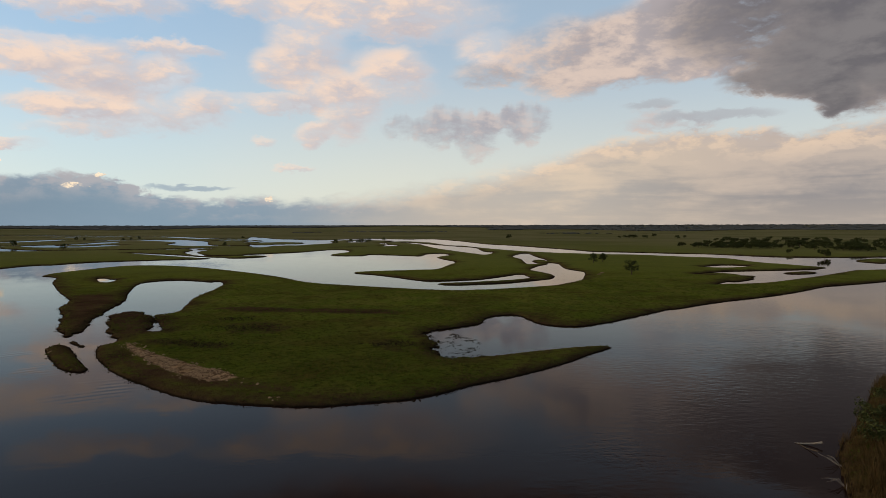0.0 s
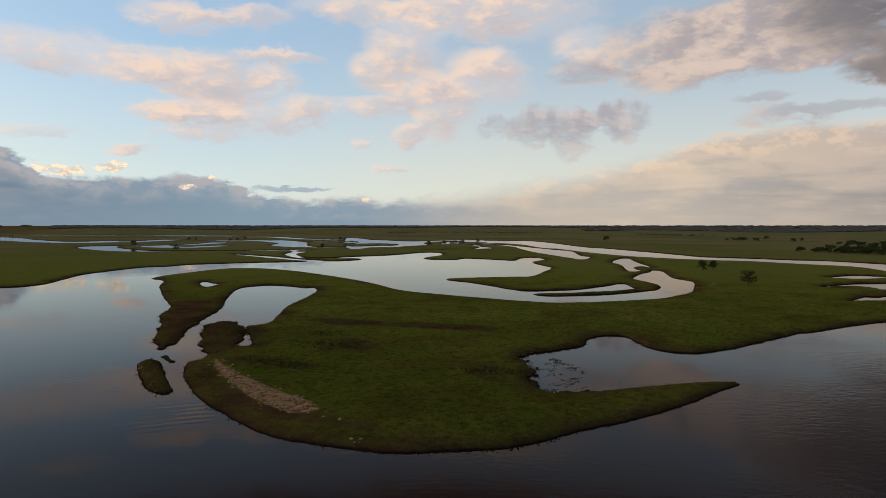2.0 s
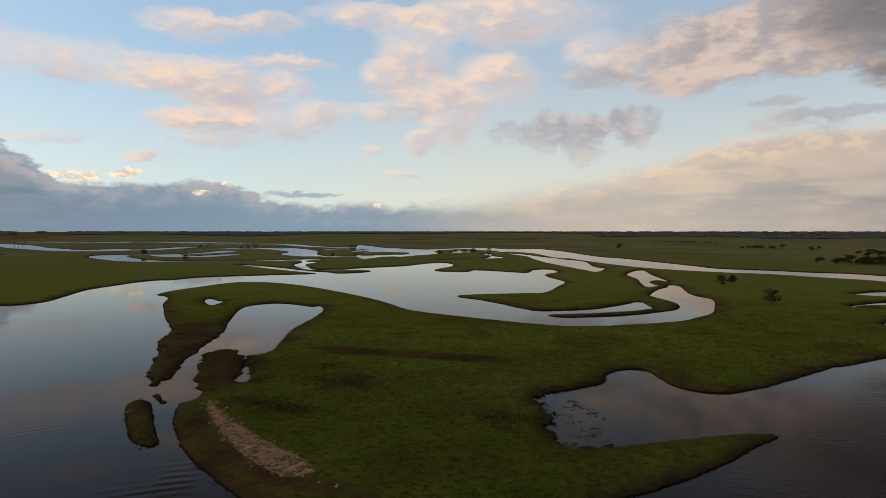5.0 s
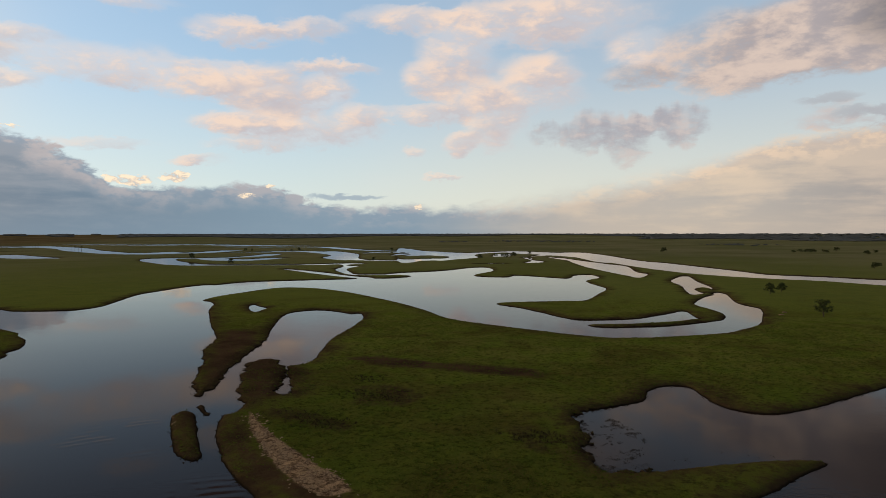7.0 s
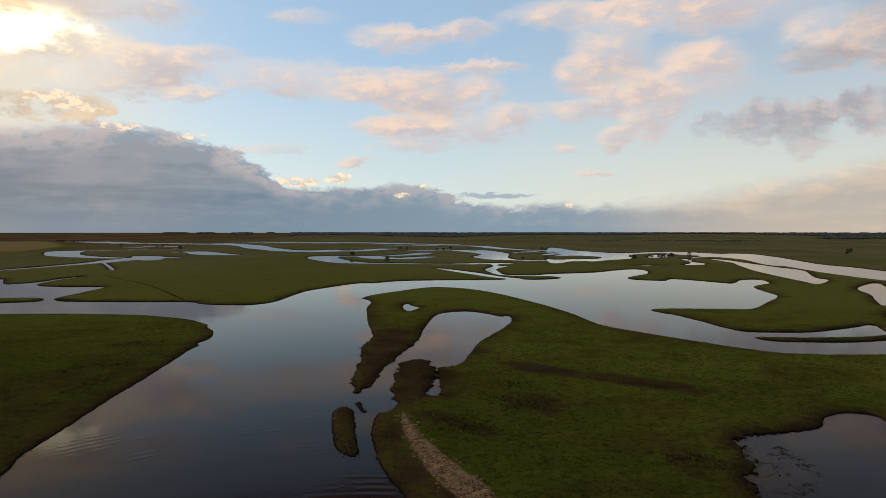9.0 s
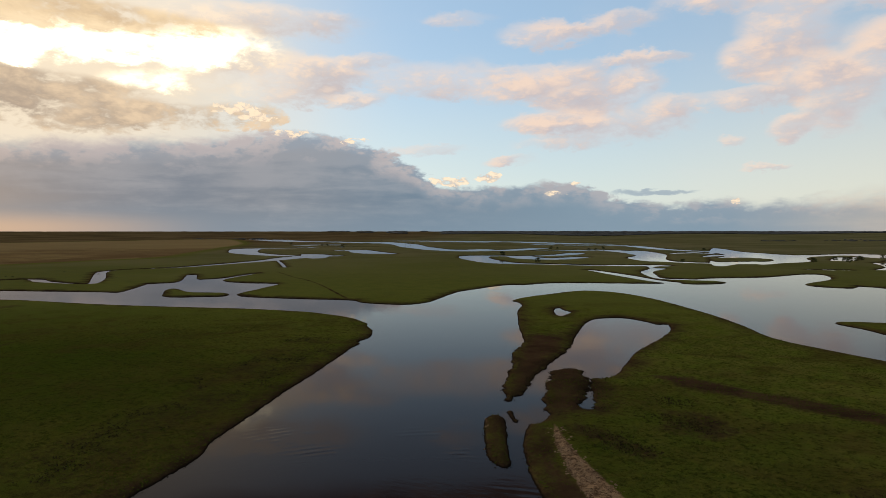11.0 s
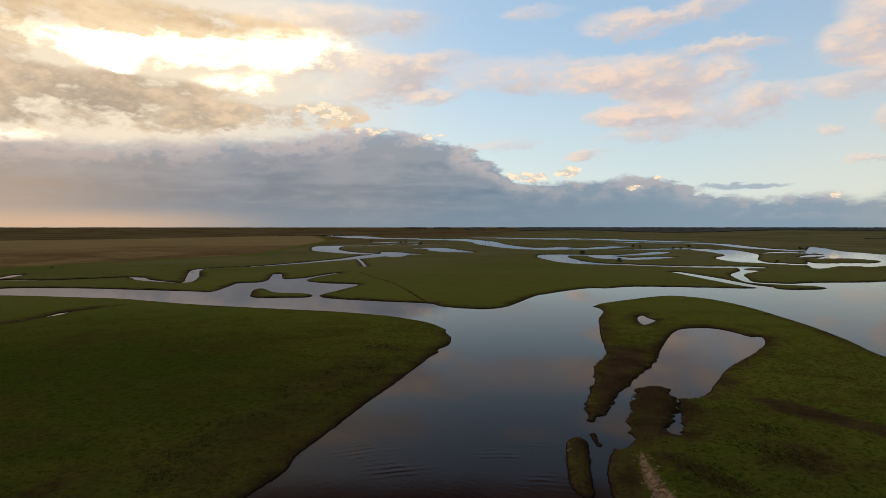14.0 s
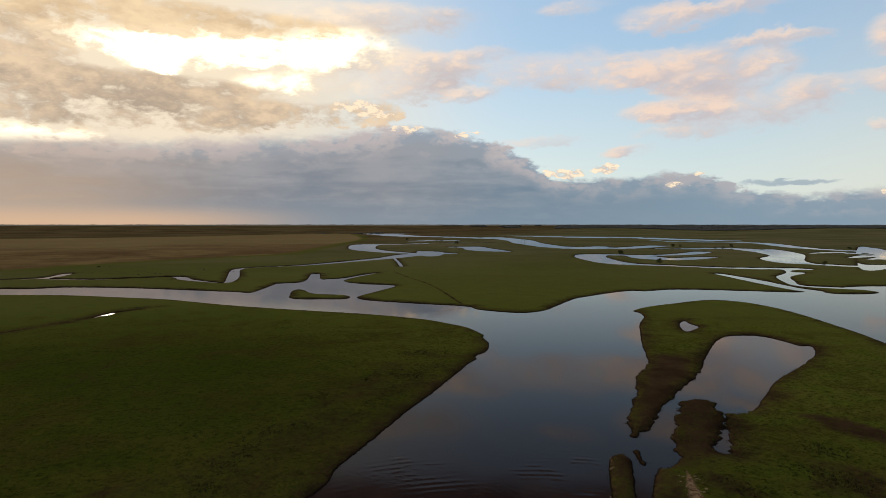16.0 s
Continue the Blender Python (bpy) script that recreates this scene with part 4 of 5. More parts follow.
def rough_noise(x, y, size, octaves=4, seed=0):
    """Smooth value noise, -0.5 to 0.5."""
    total, amp, norm = np.zeros_like(x), 1.0, 0.0
    for o in range(octaves):
        u, v = x / size + 17.3 * o, y / size - 9.1 * o
        ix, iy = np.floor(u), np.floor(v)
        fx, fy = u - ix, v - iy
        fx, fy = fx * fx * (3 - 2 * fx), fy * fy * (3 - 2 * fy)
        a = lattice(ix, iy, seed + o) * (1 - fx) + lattice(ix + 1, iy, seed + o) * fx
        b = lattice(ix, iy + 1, seed + o) * (1 - fx) + lattice(ix + 1, iy + 1, seed + o) * fx
        total += amp * (a * (1 - fy) + b * fy - 0.5)
        norm += amp
        amp *= 0.5
        size /= 2.1
    return total / norm * 1.6


REACH = 60.0


def inside_by(x, y, points, smoothly=True):
    """Distance inside a closed shore, negative outside, cut off at REACH."""
    c = smooth(points) if smoothly else np.array(points, float)
    out = np.full(x.shape, -REACH)
    lo, hi = c.min(0) - REACH, c.max(0) + REACH
    pick = np.nonzero((x > lo[0]) & (x < hi[0]) & (y > lo[1]) & (y < hi[1]))[0]
    px, py = x[pick], y[pick]
    best, odd = np.full(px.shape, REACH ** 2), np.zeros(px.shape, bool)
    for (ax, ay), (bx, by) in zip(c, np.roll(c, -1, 0)):
        dx, dy = bx - ax, by - ay
        length = dx * dx + dy * dy
        if length < 1e-9:
            continue
        if ay != by:
            odd ^= ((ay > py) != (by > py)) & (px < dx * (py - ay) / dy + ax)
        m = np.nonzero((px > min(ax, bx) - REACH) & (px < max(ax, bx) + REACH) & (py > min(ay, by) - REACH) & (py < max(ay, by) + REACH))[0]
        u = np.clip(((px[m] - ax) * dx + (py[m] - ay) * dy) / length, 0, 1)
        best[m] = np.minimum(best[m], (px[m] - ax - u * dx) ** 2 + (py[m] - ay - u * dy) ** 2)
    d = np.sqrt(best)
    out[pick] = np.where(odd, d, -d)
    return out


def inside_stream(x, y, rows):
    """Distance inside a stream given by x, y and half width along its middle."""
    c = smooth(rows, False)
    out = np.full(x.shape, -REACH)
    for (ax, ay, aw), (bx, by, bw) in zip(c[:-1], c[1:]):
        dx, dy = bx - ax, by - ay
        far = REACH + max(aw, bw)
        m = np.nonzero((x > min(ax, bx) - far) & (x < max(ax, bx) + far) & (y > min(ay, by) - far) & (y < max(ay, by) + far))[0]
        u = np.clip(((x[m] - ax) * dx + (y[m] - ay) * dy) / max(dx * dx + dy * dy, 1e-9), 0, 1)
        d = np.hypot(x[m] - ax - u * dx, y[m] - ay - u * dy)
        out[m] = np.maximum(out[m], aw + u * (bw - aw) - d)
    return out


def land_by(x, y):
    """Metres inland; negative over water."""
    rag = rough_noise(x, y, 3.2, 3, 5) + 0.8 * rough_noise(x, y, 0.9, 2, 6)
    s = np.full(x.shape, REACH)
    for kind, points in PLAN:
        if kind == "stream":
            s = np.minimum(s, -inside_stream(x, y, points))
        elif kind == "water":
            s = np.minimum(s, -inside_by(x, y, points))
        else:
            s = np.maximum(s, inside_by(x, y, points))
    marsh = np.zeros(x.shape)
    for points, ragged in zip(MARSH, (0.9, 2.4, 1.5)):
        marsh = np.maximum(marsh, np.clip(inside_by(x, y, points) / 4 + 1, 0, 1) * ragged)
    return s + rag * (0.34 + 1.0 * marsh), marsh


def ground_height(x, y, s):
    bank = np.where(s > 0, 0.62 * (1 - np.exp(-np.maximum(s, 0) / 0.75)), np.maximum(0.35 * s, -1.6))
    roll = rough_noise(x, y, 38.0, 4, 11) * 0.5 + rough_noise(x, y, 2.6, 3, 23) * 0.16
    # the plain lifts gently towards the last woods
    far = np.clip((np.hypot(x, y) - 3200) / 1700, 0, 1)
    return bank + np.clip(s / 6, 0, 1) * np.clip(roll, -0.35, 0.6) + 30 * far * far * (3 - 2 * far)


def ground_sheet():
    """One sheet from under the camera to the horizon, closer-woven where the flight passes."""
    rings = [9.0]
    while rings[-1] < 4900:
        r = rings[-1]
        rings.append(r + max(0.40, 0.0062 * r, r * r * 1.1e-5))
    rings = np.array(rings)
    fan = np.concatenate([np.arange(-46, 104, 0.17), np.arange(104, 314, 3.0)])
    a = np.radians(fan)
    r, th = np.meshgrid(rings, a, indexing="ij")
    x, y = (-np.sin(th) * r).ravel(), (np.cos(th) * r).ravel()
    s, marsh = land_by(x, y)
    z = ground_height(x, y, s)
    rows, cols = len(rings), len(fan)
    k = np.arange(rows * cols).reshape(rows, cols)
    k2 = np.roll(k, -1, 1)
    quads = np.stack([k[:-1], k[1:], k2[1:], k2[:-1]], -1).reshape(-1, 4)
    # the middle is closed by a fan round one point
    centre = rows * cols
    x, y, z = np.append(x, 0.0), np.append(y, 0.0), np.append(z, -1.5)
    tris = np.stack([k[0], k2[0], np.full(cols, centre)], -1)
    me = bpy.data.meshes.new("ground")
    me.vertices.add(len(x))
    me.vertices.foreach_set("co", np.stack([x, y, z], -1).ravel())
    loops = np.concatenate([quads.ravel(), tris.ravel()])
    starts = np.concatenate([np.arange(len(quads)) * 4, len(quads) * 4 + np.arange(len(tris)) * 3])
    me.loops.add(len(loops))
    me.loops.foreach_set("vertex_index", loops)
    me.polygons.add(len(starts))
    me.polygons.foreach_set("loop_start", starts)
    me.update(calc_edges=True)
    me.polygons.foreach_set("use_smooth", np.ones(len(starts), bool))
    # kinds of ground: bare mud, sand, dry heath; dry and outer also hold painted distance haze
    s = np.append(s, 0)
    bare = np.zeros(len(x))
    for points in MARSH:
        bare = np.maximum(bare, np.clip(inside_by(x, y, points) / 14 + 0.62, 0, 1))
    mud = np.maximum(bare * 0.9, np.maximum(np.clip(1 - s / 3.4, 0, 1) * 0.85, np.clip(1 - s / 15.0, 0, 1) * 0.70))
    for points, most in MUD:
        mud = np.maximum(mud, np.clip(inside_by(x, y, points) / 9 + 0.46, 0, most))
    for rows_ in TRACKS:
        mud = np.maximum(mud, np.clip(inside_stream(x, y, rows_) / 1.5 + 0.6, 0, 0.75))
    sand = np.clip(inside_by(x, y, SAND) / 2.0 + 0.42, 0, 0.85)
    for points in SAND_SCRAPS:
        sand = np.maximum(sand, np.clip(inside_by(x, y, points) / 2.0 + 0.15, 0, 0.45))
    dry = np.zeros(len(x))
    for points in HEATH:
        dry = np.maximum(dry, np.clip(inside_by(x, y, points) / 60 + 0.5, 0, 1))
    # outer: how much distance haze is put into the plain's colour
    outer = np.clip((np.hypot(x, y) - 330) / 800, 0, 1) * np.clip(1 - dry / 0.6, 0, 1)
    dry = np.maximum(dry, np.clip(inside_by(x, y, OLIVE) / 200 + 0.02, 0, 0.26))
    # dry also grows with distance, painting the farther grass as if haze-lit
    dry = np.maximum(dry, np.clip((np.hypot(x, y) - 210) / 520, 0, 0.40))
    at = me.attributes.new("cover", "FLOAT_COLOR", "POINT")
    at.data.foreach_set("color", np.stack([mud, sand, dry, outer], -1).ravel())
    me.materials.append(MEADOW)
    return tagged(new("ground", me), "green grazed river meadow with muddy shores", "ground", kind="structure")


ground_sheet()


def water_sheet():
    bm = bmesh.new()
    bmesh.ops.create_circle(bm, cap_ends=True, segments=96, radius=4900)
    me = bpy.data.meshes.new("water")
    bm.to_mesh(me)
    bm.free()
    me.materials.append(RIVER)
    return tagged(new("water", me), "still dark river water mirroring the evening sky", "water", kind="structure")


water_sheet()


# ---------------------------------------------------------------- plants and drift
def part(name, bm, mat, parent=None, label=""):
    """Links a bmesh as one mesh object, under its thing if it has one."""
    me = bpy.data.meshes.new(name)
    bm.to_mesh(me)
    bm.free()
    me.materials.append(mat)
    ob = new(name, me)
    if parent is not None:
        ob.parent = parent
    return tagged(ob, label)


def soup(name, verts, faces, mat, parent=None):
    me = bpy.data.meshes.new(name)
    me.from_pydata(verts, [], faces)
    me.materials.append(mat)
    ob = new(name, me)
    if parent is not None:
        ob.parent = parent
    return ob


def tube(bm, points, radii, sides=7):
    """A tapered limb along points."""
    rings = []
    for i, (p, r) in enumerate(zip(points, radii)):
        way = (Vector(points[min(i + 1, len(points) - 1)]) - Vector(points[max(i - 1, 0)])).normalized()
        turn = way.to_track_quat("Z", "X")
        rings.append([bm.verts.new(Vector(p) + turn @ Vector((r * math.cos(k * math.tau / sides), r * math.sin(k * math.tau / sides), 0))) for k in range(sides)])
    for a, b in zip(rings, rings[1:]):
        for k in range(sides):
            bm.faces.new((a[k], a[(k + 1) % sides], b[(k + 1) % sides], b[k]))
    bm.faces.new(rings[-1])
    bm.faces.new(rings[0][::-1])


def height_at(x, y):
    xs, ys = np.array([float(x)]), np.array([float(y)])
    s, _ = land_by(xs, ys)
    return float(max(ground_height(xs, ys, s)[0], -0.1))


def leaf_cloud(rng, centres, count, size):
    """Small folded leaves scattered round the ends of the twigs."""
    verts, faces = [], []
    for c, r in centres:
        for _ in range(count):
            d = Vector((rng.gauss(0, 1), rng.gauss(0, 1), rng.gauss(0, 0.7)))
            d = d.normalized() * r * rng.random() ** 0.4
            p = Vector(c) + d
            turn = Euler((rng.uniform(-1, 1), rng.uniform(-1, 1), rng.uniform(0, 6.3))).to_matrix()
            w, h = size * rng.uniform(0.6, 1.3), size * rng.uniform(0.9, 1.7)
            k = len(verts)
            for q in ((0, -h, 0), (w, 0, 0.2 * w), (0, h, 0), (-w, 0, 0.2 * w)):
                verts.append(p + turn @ Vector(q))
            faces += [(k, k + 1, k + 2), (k, k + 2, k + 3)]
    return verts, faces


def broad_tree(height, spread, seed, leaves=60, size=0.16, name="tree"):
    rng = random.Random(seed)
    tree = new(name)
    bm = bmesh.new()
    fork = height * 0.16
    lean = rng.uniform(-0.05, 0.05) * height
    tube(bm, [(0, 0, -0.4), (lean * 0.2, 0, fork * 0.5), (lean * 0.5, 0.02, fork), (lean, 0.1, height * 0.62), (lean, 0, height * 0.85)],
         [height * k for k in (0.045, 0.034, 0.028, 0.016, 0.006)], 8)
    ends = []
    for i in range(11):
        a = i * 2.4 + rng.uniform(-0.4, 0.4)
        z0 = fork * rng.uniform(0.8, 1.2) + (height * 0.55) * (i / 11)
        reach = spread * rng.uniform(0.55, 1.0) * (1 - 0.45 * (i / 11) ** 2)
        tip = (math.cos(a) * reach + lean, math.sin(a) * reach, min(z0 + reach * rng.uniform(0.15, 0.7), height * 0.96))
        mid = (tip[0] * 0.5 + lean * 0.4, tip[1] * 0.5, z0 + (tip[2] - z0) * 0.62)
        tube(bm, [(lean * 0.5, 0, z0), mid, tip], [height * 0.016, height * 0.010, height * 0.003], 5)
        ends += [(tip, height * rng.uniform(0.10, 0.16)), (mid, height * rng.uniform(0.06, 0.11))]
    for _ in range(5):
        ends.append(((rng.uniform(-.4, .4) * spread + lean, rng.uniform(-.4, .4) * spread, height * rng.uniform(0.75, 0.93)), height * 0.12))
    part("trunk", bm, BARK, tree)
    v, f = leaf_cloud(rng, ends, leaves, size)
    soup("crown", v, f, LEAF, tree)
    return tree


def palm(height, seed):
    rng = random.Random(seed)
    tree = new("palm_tree")
    bm = bmesh.new()
    bend = rng.uniform(-0.04, 0.04) * height
    tube(bm, [(0, 0, -0.5), (bend * .2, 0, height * 0.3), (bend * .6, 0, height * 0.6), (bend, 0, height * 0.84)], [height * k for k in (.022, .017, .015, .013)], 7)
    part("trunk", bm, BARK, tree)
    verts, faces = [], []
    for i in range(26):
        a = i * 2.4
        droop = rng.uniform(-0.1, 0.95) if i < 18 else rng.uniform(-0.9, -0.2)
        length = height * rng.uniform(0.15, 0.21)
        for side in (-1, 1):
            k = len(verts)
            for j in range(5):
                u = j / 4
                r, z = length * u * math.cos(droop * 0.5), height * 0.85 + length * (u * math.sin(droop) - 0.75 * u * u)
                w = length * 0.17 * math.sin(math.pi * min(u + 0.12, 1.0)) + 0.02
                cx, cy = bend + math.cos(a) * r, math.sin(a) * r
                verts += [(cx, cy, z), (cx - math.sin(a) * w * side, cy + math.cos(a) * w * side, z - w * 0.6)]
            for j in range(4):
                faces.append((k + 2 * j, k + 2 * j + 1, k + 2 * j + 3, k + 2 * j + 2))
    soup("crown", verts, faces, LEAF, tree)
    return tree


def shrub(height, spread, seed, leaves=40, size=0.12):
    rng = random.Random(seed)
    bush = new("shrub")
    bm = bmesh.new()
    ends = []
    for i in range(9):
        a = i * 2.4
        tip = (math.cos(a) * spread * rng.uniform(.3, .95), math.sin(a) * spread * rng.uniform(.3, .95), height * rng.uniform(.45, .9))
        tube(bm, [(0, 0, -0.2), (tip[0] * .4, tip[1] * .4, tip[2] * .6), tip], [0.03 * height, 0.02 * height, 0.006 * height], 5)
        ends.append((tip, height * rng.uniform(.2, .32)))
        ends.append(((tip[0] * .6, tip[1] * .6, tip[2] * .5), height * rng.uniform(.2, .3)))
    part("stem", bm, BARK, bush)
    v, f = leaf_cloud(rng, ends, leaves, size)
    soup("crown", v, f, LEAF, bush)
    return bush


def plant(kind, x, y, size=1.0, turn=0.0):
    """Another of the same kind, rooted in the ground."""
    return copy_thing(kind, pose(x, y, height_at(x, y), 0, 0, turn) @ Matrix.Diagonal((size, size, size, 1)))


def rooted(ob, x, y):
    ob.location = (x, y, height_at(x, y))
    return ob


place_rng = random.Random(7)
# the lone tree on the peninsula meadow and the pair by the far channel
rooted(tagged(broad_tree(7.0, 3.6, 3, 70, 0.17), "small open-crowned savanna tree on green meadow", "tree", "meadow trees"), *LONE_TREE)
pair = rooted(tagged(broad_tree(6.4, 3.2, 12, 50, 0.2), "thin brownish savanna tree beside the far channel", "tree", "meadow trees"), *PAIR_TREES[0])
rooted(tagged(broad_tree(5.6, 2.6, 15, 60, 0.2), "small dark bushy tree beside the far channel", "tree", "meadow trees"), *PAIR_TREES[1])
# trees and palms along the far meanders
clump = rooted(tagged(broad_tree(6.2, 4.2, 21, 40, 0.3), "dark broad-crowned tree on a flooded bank", "tree", "trees along the meanders"), *BANK_TREES[0])
for i, (x, y) in enumerate(BANK_TREES[1:]):
    plant(clump, x, y, place_rng.uniform(0.7, 1.3), i * 77)
first_palm = rooted(tagged(palm(11, 5), "tall slender palm standing in wet meadow", "palm tree", "palms by the far bend"), *PALMS[0])
for i, (x, y) in enumerate(PALMS[1:]):
    plant(first_palm, x, y, place_rng.uniform(0.8, 1.1), i * 57)
far_tree = rooted(tagged(broad_tree(7.5, 5.5, 31, 30, 0.5), "dark round-crowned tree on the open plain", "tree", "trees of the plain"), *PLAIN_TREES[0])
for i, (x, y) in enumerate(PLAIN_TREES[1:]):
    plant(far_tree, x, y, place_rng.uniform(0.6, 1.1), i * 41)
low = rooted(tagged(shrub(1.3, 1.6, 8), "low dark shrub on the wet meadow", "shrub", "shrubs by the west stream"), *SHRUBS[0])
for i, (x, y) in enumerate(SHRUBS[1:]):
    plant(low, x, y, place_rng.uniform(0.4, 0.75), i * 63)
# thicket beyond the far river
thick = rooted(tagged(broad_tree(6.0, 6.2, 44, 46, 0.42), "dark thicket tree beyond the river", "tree", "riverside thicket"), *THICKET_EDGE[0])
for x, y in THICKET_EDGE[1:]:
    plant(thick, x, y, place_rng.uniform(0.45, 0.7), place_rng.uniform(0, 360))
for _ in range(190):
    u, v = place_rng.random(), place_rng.random()
    a = Vector(THICKET_AREA[0]).lerp(Vector(THICKET_AREA[1]), u)
    b = Vector(THICKET_AREA[3]).lerp(Vector(THICKET_AREA[2]), u)
    p = a.lerp(b, v ** 1.8)
    plant(thick, p.x + place_rng.uniform(-15, 15), p.y + place_rng.uniform(-15, 15), place_rng.uniform(0.45, 1.05), place_rng.uniform(0, 360))


def far_woods():
    """Dark belt of forest along the horizon, crown beside crown."""
    rng = random.Random(3)
    bm = bmesh.new()
    bmesh.ops.create_icosphere(bm, subdivisions=1, radius=1)
    base = [v.co.copy() for v in bm.verts]
    tris = [[v.index for v in f.verts] for f in bm.faces]
    bm.free()
    spots = []
    for _ in range(11000):
        az = rng.uniform(-50, 106)
        gaps = math.sin(az * 0.9) + math.sin(az * 0.37 + 2.0) + math.sin(az * 2.3 + 0.5)
        if az > 50 or (az > 40 and gaps < rng.uniform(-0.4, 1.6)):
            continue
        start = 4150 + 250 * math.sin(az * 0.13 + 1.0) + 150 * math.sin(az * 0.41) + (-500 if az < -4 else 0)
        r = start + (4820 - start) * rng.random() ** 1.4
        spots.append((-math.sin(radians(az)) * r, math.cos(radians(az)) * r, rng.uniform(4, 7), rng.uniform(14, 34)))
    for (cx, cy, rx, count) in WOOD_PATCHES:
        for _ in range(count):
            a, u = rng.uniform(0, math.tau), rng.random() ** 0.5
            spots.append((cx + math.cos(a) * u * rx, cy + math.sin(a) * u * rx * 1.6, rng.uniform(1.5, 3.5), rng.uniform(5, 10)))
    lift = ground_height(np.array([p[0] for p in spots]), np.array([p[1] for p in spots]), np.full(len(spots), REACH))
    verts, faces = [], []
    for (x, y, h, w), base_z in zip(spots, lift):
        k = len(verts)
        turn = rng.uniform(0, 6.3)
        c, s = math.cos(turn), math.sin(turn)
        for p in base:
            j = rng.uniform(0.75, 1.2)
            verts.append((x + (p.x * c - p.y * s) * w * j, y + (p.x * s + p.y * c) * w * j, base_z + h * 0.42 + p.z * h * 0.6 * j))
        faces += [[k + i for i in t] for t in tris]
    tagged(soup("far_woods", verts, faces, HAZY_WOODS), "dark belt of forest along the horizon", "forest", kind="stuff")


far_woods()


def blades(name, spots, mat, low, high, width, lean, per):
    """Tufts of upright blades, rooted at spots (x, y, z, size)."""
    rng = np.random.default_rng(len(spots))
    sp = np.repeat(np.array(spots, float), per, 0)
    m = len(sp)
    a = rng.uniform(0, math.tau, m)
    h = rng.uniform(low, high, m) * sp[:, 3]
    off = rng.normal(0, width * 2.2, (m, 2)) * sp[:, 3:4]
    base = sp[:, :3] + np.column_stack([off, np.full(m, -0.05)])
    side = np.column_stack([np.cos(a), np.sin(a), np.zeros(m)]) * (width * sp[:, 3:4])
    tilt = np.column_stack([rng.normal(0, lean, m) * h, rng.normal(0, lean, m) * h, h])
    v = np.stack([base - side, base + side, base + tilt * 0.6 + side * 0.6, base + tilt], 1).reshape(-1, 3)
    k = np.arange(m)[:, None] * 4
    f = np.concatenate([k + [[0, 1, 2]], k + [[0, 2, 3]]])
    return soup(name, v.tolist(), f.tolist(), mat)


def scatter(count, low, high, reach, seed, keep):
    """Random places on land, thinner with distance."""
    rng = np.random.default_rng(seed)
    az = np.radians(rng.uniform(low, high, count))
    r = reach[0] + (reach[1] - reach[0]) * rng.random(count) ** 0.8
    x, y = -np.sin(az) * r, np.cos(az) * r
    s, marsh = land_by(x, y)
    ok = keep(x, y, s, marsh, rng.random(count))
    z = ground_height(x, y, s)
    return x[ok], y[ok], z[ok], rng


# tussocks over the near meadows
def tussocky(x, y, s, marsh, chance):
    patch = rough_noise(x, y, 22.0, 3, 40)
    return (s > 0.6) & (chance < np.clip(0.45 + 2.2 * patch, 0.06, 1.0)) & (inside_by(x, y, SAND) < -1)


tx, ty, tz, trng = scatter(150000, -36, 100, (55, 280), 51, tussocky)
tagged(blades("grass", np.column_stack([tx, ty, tz, trng.uniform(0.6, 1.5, len(tx))]), TURF, 0.05, 0.20, 0.14, 0.7, 3),
       "short green tussocks of grazed grass", "grass", kind="stuff")


# dark trodden clumps on the low rise behind the west shore
TRODDEN = [(-112, 53), (-109, 62), (-120, 77), (-128, 94), (-143, 124), (-172, 160), (-186, 158), (-163, 120), (-149, 91), (-131, 69)]


def trodden(x, y, s, marsh, chance):
    patch = rough_noise(x, y, 7.0, 3, 41)
    deep = np.clip(inside_by(x, y, TRODDEN) / 8.0 + 0.55, 0.0, 1.0)
    return (s > 3.0) & (deep > 0.0) & (chance < np.clip(-0.02 + 2.6 * patch, 0.0, 1.0) * deep)


dx, dy, dz, drng = scatter(60000, 40, 98, (60, 260), 53, trodden)
tagged(blades("dark_grass", np.column_stack([dx, dy, dz, drng.uniform(0.7, 1.5, len(dx))]), MUDGRASS, 0.09, 0.24, 0.12, 0.7, 3),
       "dark brown trodden clumps in the grazed meadow", "grass", kind="stuff")


# sedge along the muddy shores and in the lagoon's shallows
def shore_only(x, y, s, marsh, chance):
    return ((s > -0.25) & (s < 0.8) & (chance < 0.6)) | ((marsh > 0.4) & (s > -0.8) & (s < 3) & (chance < 0.8))


sx, sy, sz, srng = scatter(240000, -34, 98, (50, 250), 52, shore_only)
tagged(blades("sedge", np.column_stack([sx, sy, np.maximum(sz, -0.05), srng.uniform(0.6, 1.3, len(sx))]), MUDGRASS, 0.06, 0.17, 0.10, 0.4, 3),
       "dark brown sedge fringing the muddy shore", "sedge", kind="stuff")

# pale clods on the bare beach
crng = np.random.default_rng(9)
beach_spots = []
for area, most in ((SAND, 750), (SAND_SCRAPS[0], 10), (SAND_SCRAPS[1], 7), (SAND_SCRAPS[2], 40)):
    lo, hi = np.array(area).min(0), np.array(area).max(0)
    bx_, by_ = crng.uniform(lo[0], hi[0], 9000), crng.uniform(lo[1], hi[1], 9000)
    inside = (inside_by(bx_, by_, area) + crng.normal(0, 0.7, 9000) > 0.2) & (rough_noise(bx_, by_, 2.2, 2, 8) > -0.12)
    beach_spots.append(np.column_stack([bx_[inside][:most], by_[inside][:most]]))
cx, cy = np.vstack(beach_spots).T
cs, _ = land_by(cx, cy)
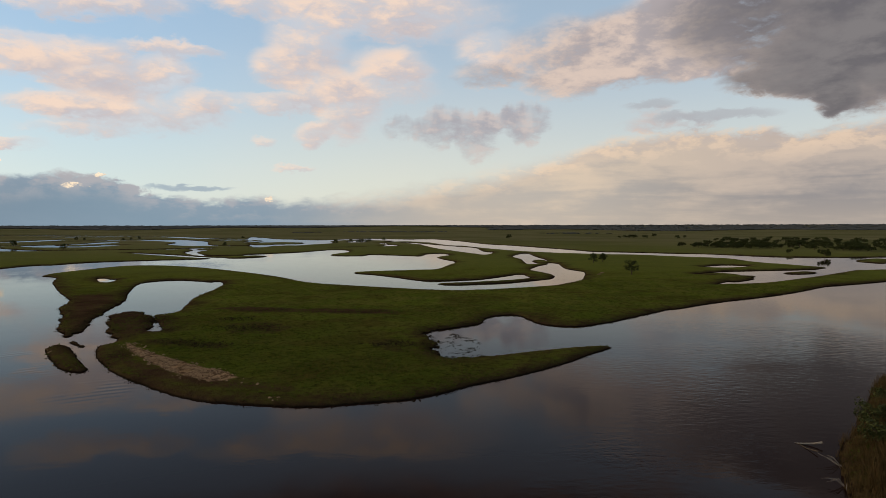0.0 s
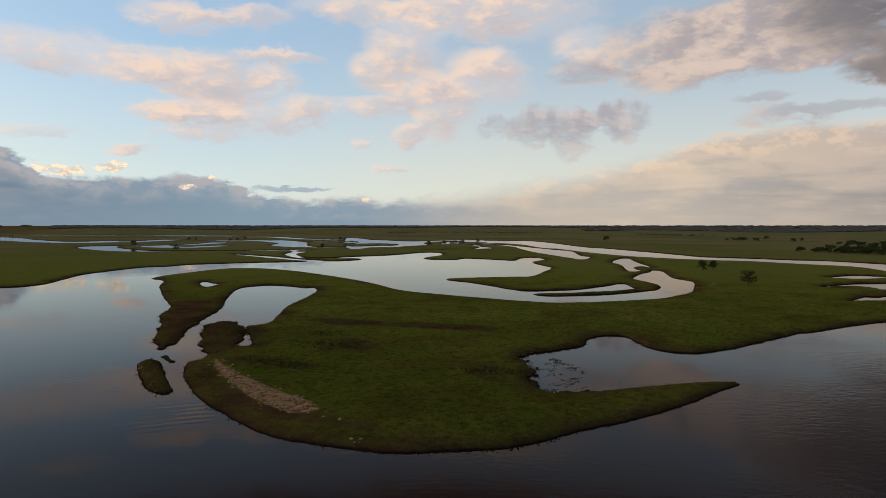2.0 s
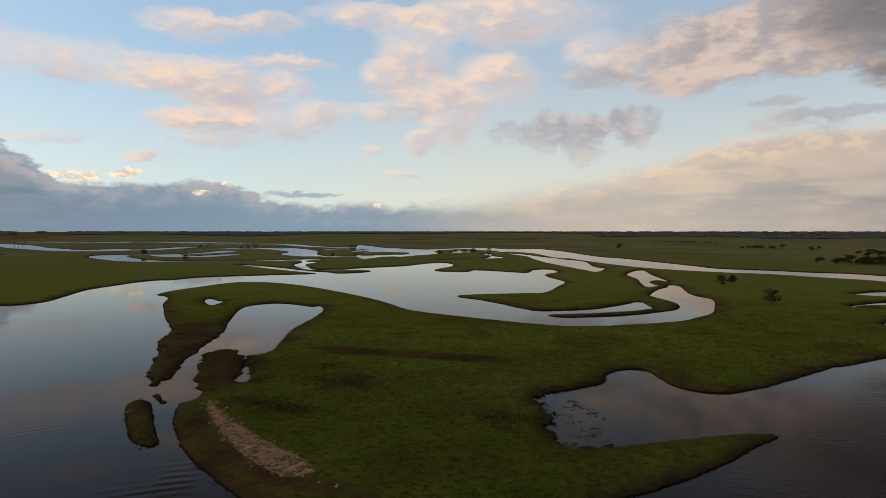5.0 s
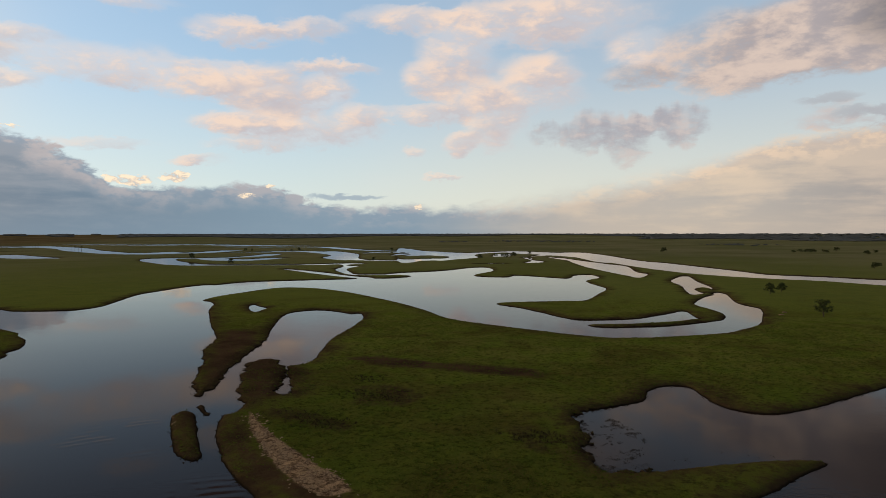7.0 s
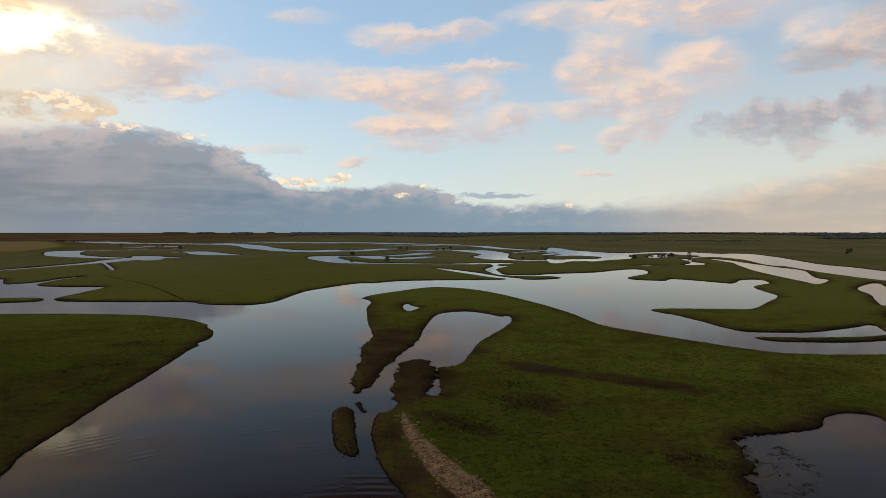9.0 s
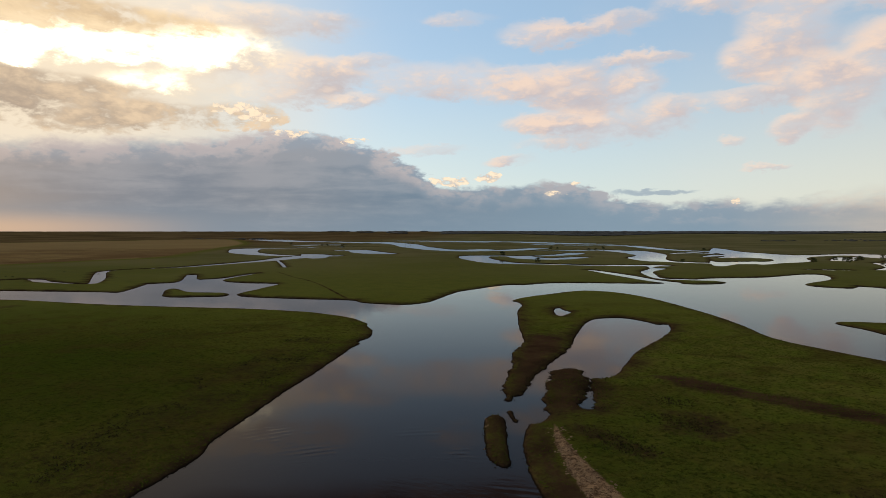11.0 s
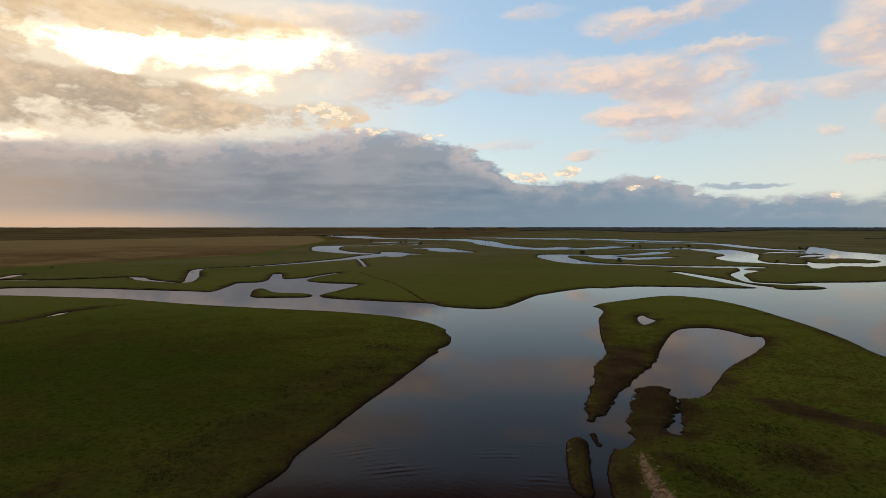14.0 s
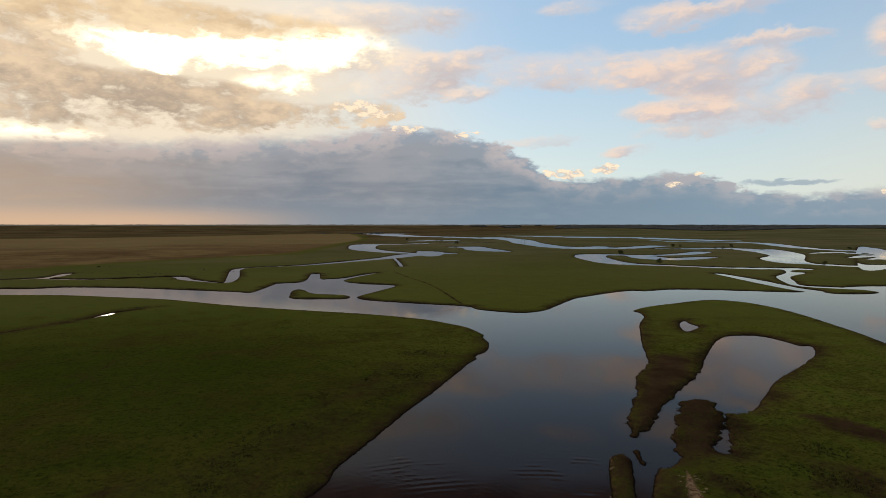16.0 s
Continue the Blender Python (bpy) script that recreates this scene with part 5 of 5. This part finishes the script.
cz = ground_height(cx, cy, cs)
cv, cf = [], []
for x, y, z in zip(cx, cy, cz):
    k, r = len(cv), 0.07 + 0.30 * crng.random() ** 2.2
    for i in range(5):
        cv.append((x + r * math.cos(i * 1.257) * crng.uniform(.7, 1.3), y + r * math.sin(i * 1.257) * crng.uniform(.7, 1.3), z - 0.03))
    cv.append((x, y, z + r * crng.uniform(0.35, 0.7)))
    cf += [(k + i, k + (i + 1) % 5, k + 5) for i in range(5)]
tagged(soup("clods", cv, cf, CLOD), "pale dry clods strewn over the bare beach", "stones", kind="stuff")

# reeds on the near bank
rrng = np.random.default_rng(77)
rx, ry = rrng.uniform(30, 130, 60000), rrng.uniform(30, 130, 60000)
rs, _ = land_by(rx, ry)
ok = (rs > -0.4) & (rs < 26) & (ry < rx * 1.1 + 22)
rx, ry, rs = rx[ok][:9000], ry[ok][:9000], rs[ok][:9000]
rz = ground_height(rx, ry, rs)
tall = 0.7 + 0.5 * rough_noise(rx, ry, 7.0, 2, 3) + np.clip(rs / 10, 0, 0.6)
tagged(blades("reeds", np.column_stack([rx, ry, np.maximum(rz, 0), np.clip(tall, 0.4, 1.6)]), REED, 1.1, 2.4, 0.035, 0.22, 6),
       "tall yellowing reeds along the near bank", "reeds", kind="stuff")
bank_bush = rooted(tagged(shrub(2.6, 1.8, 19, 90, 0.10), "dark leafy shrub among the reeds", "shrub", "bank shrubs"), *BANK_SHRUBS[0])
for i, (x, y) in enumerate(BANK_SHRUBS[1:]):
    plant(bank_bush, x, y, place_rng.uniform(0.7, 1.2), i * 80)


def driftwood():
    """A bleached fallen trunk reaching out of the reeds, with a forked branch."""
    log = new("driftwood_log")
    (ax, ay), (bx, by), (cx, cy) = LOG
    bm = bmesh.new()
    tube(bm, [(ax, ay, 0.02), ((ax * 2 + bx) / 3, (ay * 2 + by) / 3, 0.10), ((ax + bx * 2) / 3, (ay + by * 2) / 3 + 0.05, 0.22), (bx, by, 0.5)], [0.05, 0.085, 0.11, 0.13], 9)
    part("trunk", bm, DEADWOOD, log)
    bm = bmesh.new()
    tube(bm, [(ax + 0.3, ay - 0.2, 0.0), ((ax + cx) / 2, (ay + cy) / 2, 0.05), (cx, cy, 0.3)], [0.03, 0.05, 0.06], 7)
    part("branch", bm, BARK, log, "dark wet forked branch")
    return tagged(log, "bleached fallen trunk lying in the water by the reeds", "driftwood")


driftwood()


def dead_branches(x, y, seed):
    rng = random.Random(seed)
    snag = new("dead_branch")
    for i in range(5):
        bm = bmesh.new()
        a = rng.uniform(1.8, 4.4)
        length = rng.uniform(1.2, 2.4)
        tube(bm, [(0, 0, -0.2), (math.cos(a) * length * .5, math.sin(a) * length * .5, rng.uniform(.4, .8)), (math.cos(a) * length, math.sin(a) * length, rng.uniform(.1, 1.0))],
             [0.045, 0.03, 0.01], 6)
        part("twig", bm, DEADWOOD, snag)
    snag.location = (x, y, 0.0)
    return tagged(snag, "bare pale dead branches at the water's edge", "dead branch", "dead branches")


for i, (x, y) in enumerate(SNAGS):
    dead_branches(x, y, 60 + i)


rushes = []
for x, y in RUSHES:
    for _ in range(50):
        px_, py_ = x + place_rng.gauss(0, 2.6), y + place_rng.gauss(0, 1.7)
        rushes.append((px_, py_, 0.0, place_rng.uniform(0.6, 1.2)))
rushes = np.array(rushes)
rush_s, _ = land_by(rushes[:, 0], rushes[:, 1])
rushes[:, 2] = ground_height(rushes[:, 0], rushes[:, 1], rush_s)
tagged(blades("rushes", rushes, MUDGRASS, 0.2, 0.5, 0.05, 0.35, 5), "dark clumps of rushes on the grazed meadow", "rushes", kind="stuff")

# plants standing in the shallows of the lagoon and along the spit
shallow_rng = np.random.default_rng(31)
shallow = []
for area, count in ((LAGOON_SHALLOWS, 8000), (SPIT_SHALLOWS, 1500)):
    lo, hi = np.array(area).min(0), np.array(area).max(0)
    ax, ay = shallow_rng.uniform(lo[0], hi[0], count * 3), shallow_rng.uniform(lo[1], hi[1], count * 3)
    ok = (inside_by(ax, ay, area) > 0) & (rough_noise(ax, ay, 3.0, 2, 61) + 0.9 * rough_noise(ax, ay, 0.55, 2, 62) > 0.30)
    shallow.append(np.column_stack([ax[ok][:count], ay[ok][:count], np.full(ok[ok].size, 0.0)[:count], shallow_rng.uniform(0.5, 1.2, ok[ok].size)[:count]]))
tagged(blades("marsh_plants", np.vstack(shallow), MUDGRASS, 0.05, 0.14, 0.07, 0.4, 2), "dark marsh plants standing in shallow water", "marsh plants", kind="stuff")


def pale_stone(seed):
    rng = random.Random(seed)
    bm = bmesh.new()
    bmesh.ops.create_icosphere(bm, subdivisions=2, radius=0.7)
    for v in bm.verts:
        v.co = Vector((v.co.x * 1.5, v.co.y, v.co.z * 0.6)) * rng.uniform(0.86, 1.1)
    return part("stone", bm, CLOD)


for i, (x, y) in enumerate(PALE_STONES):
    rooted(tagged(pale_stone(i), "pale weathered stone lying in the grass", "stone", "pale stones"), x, y)
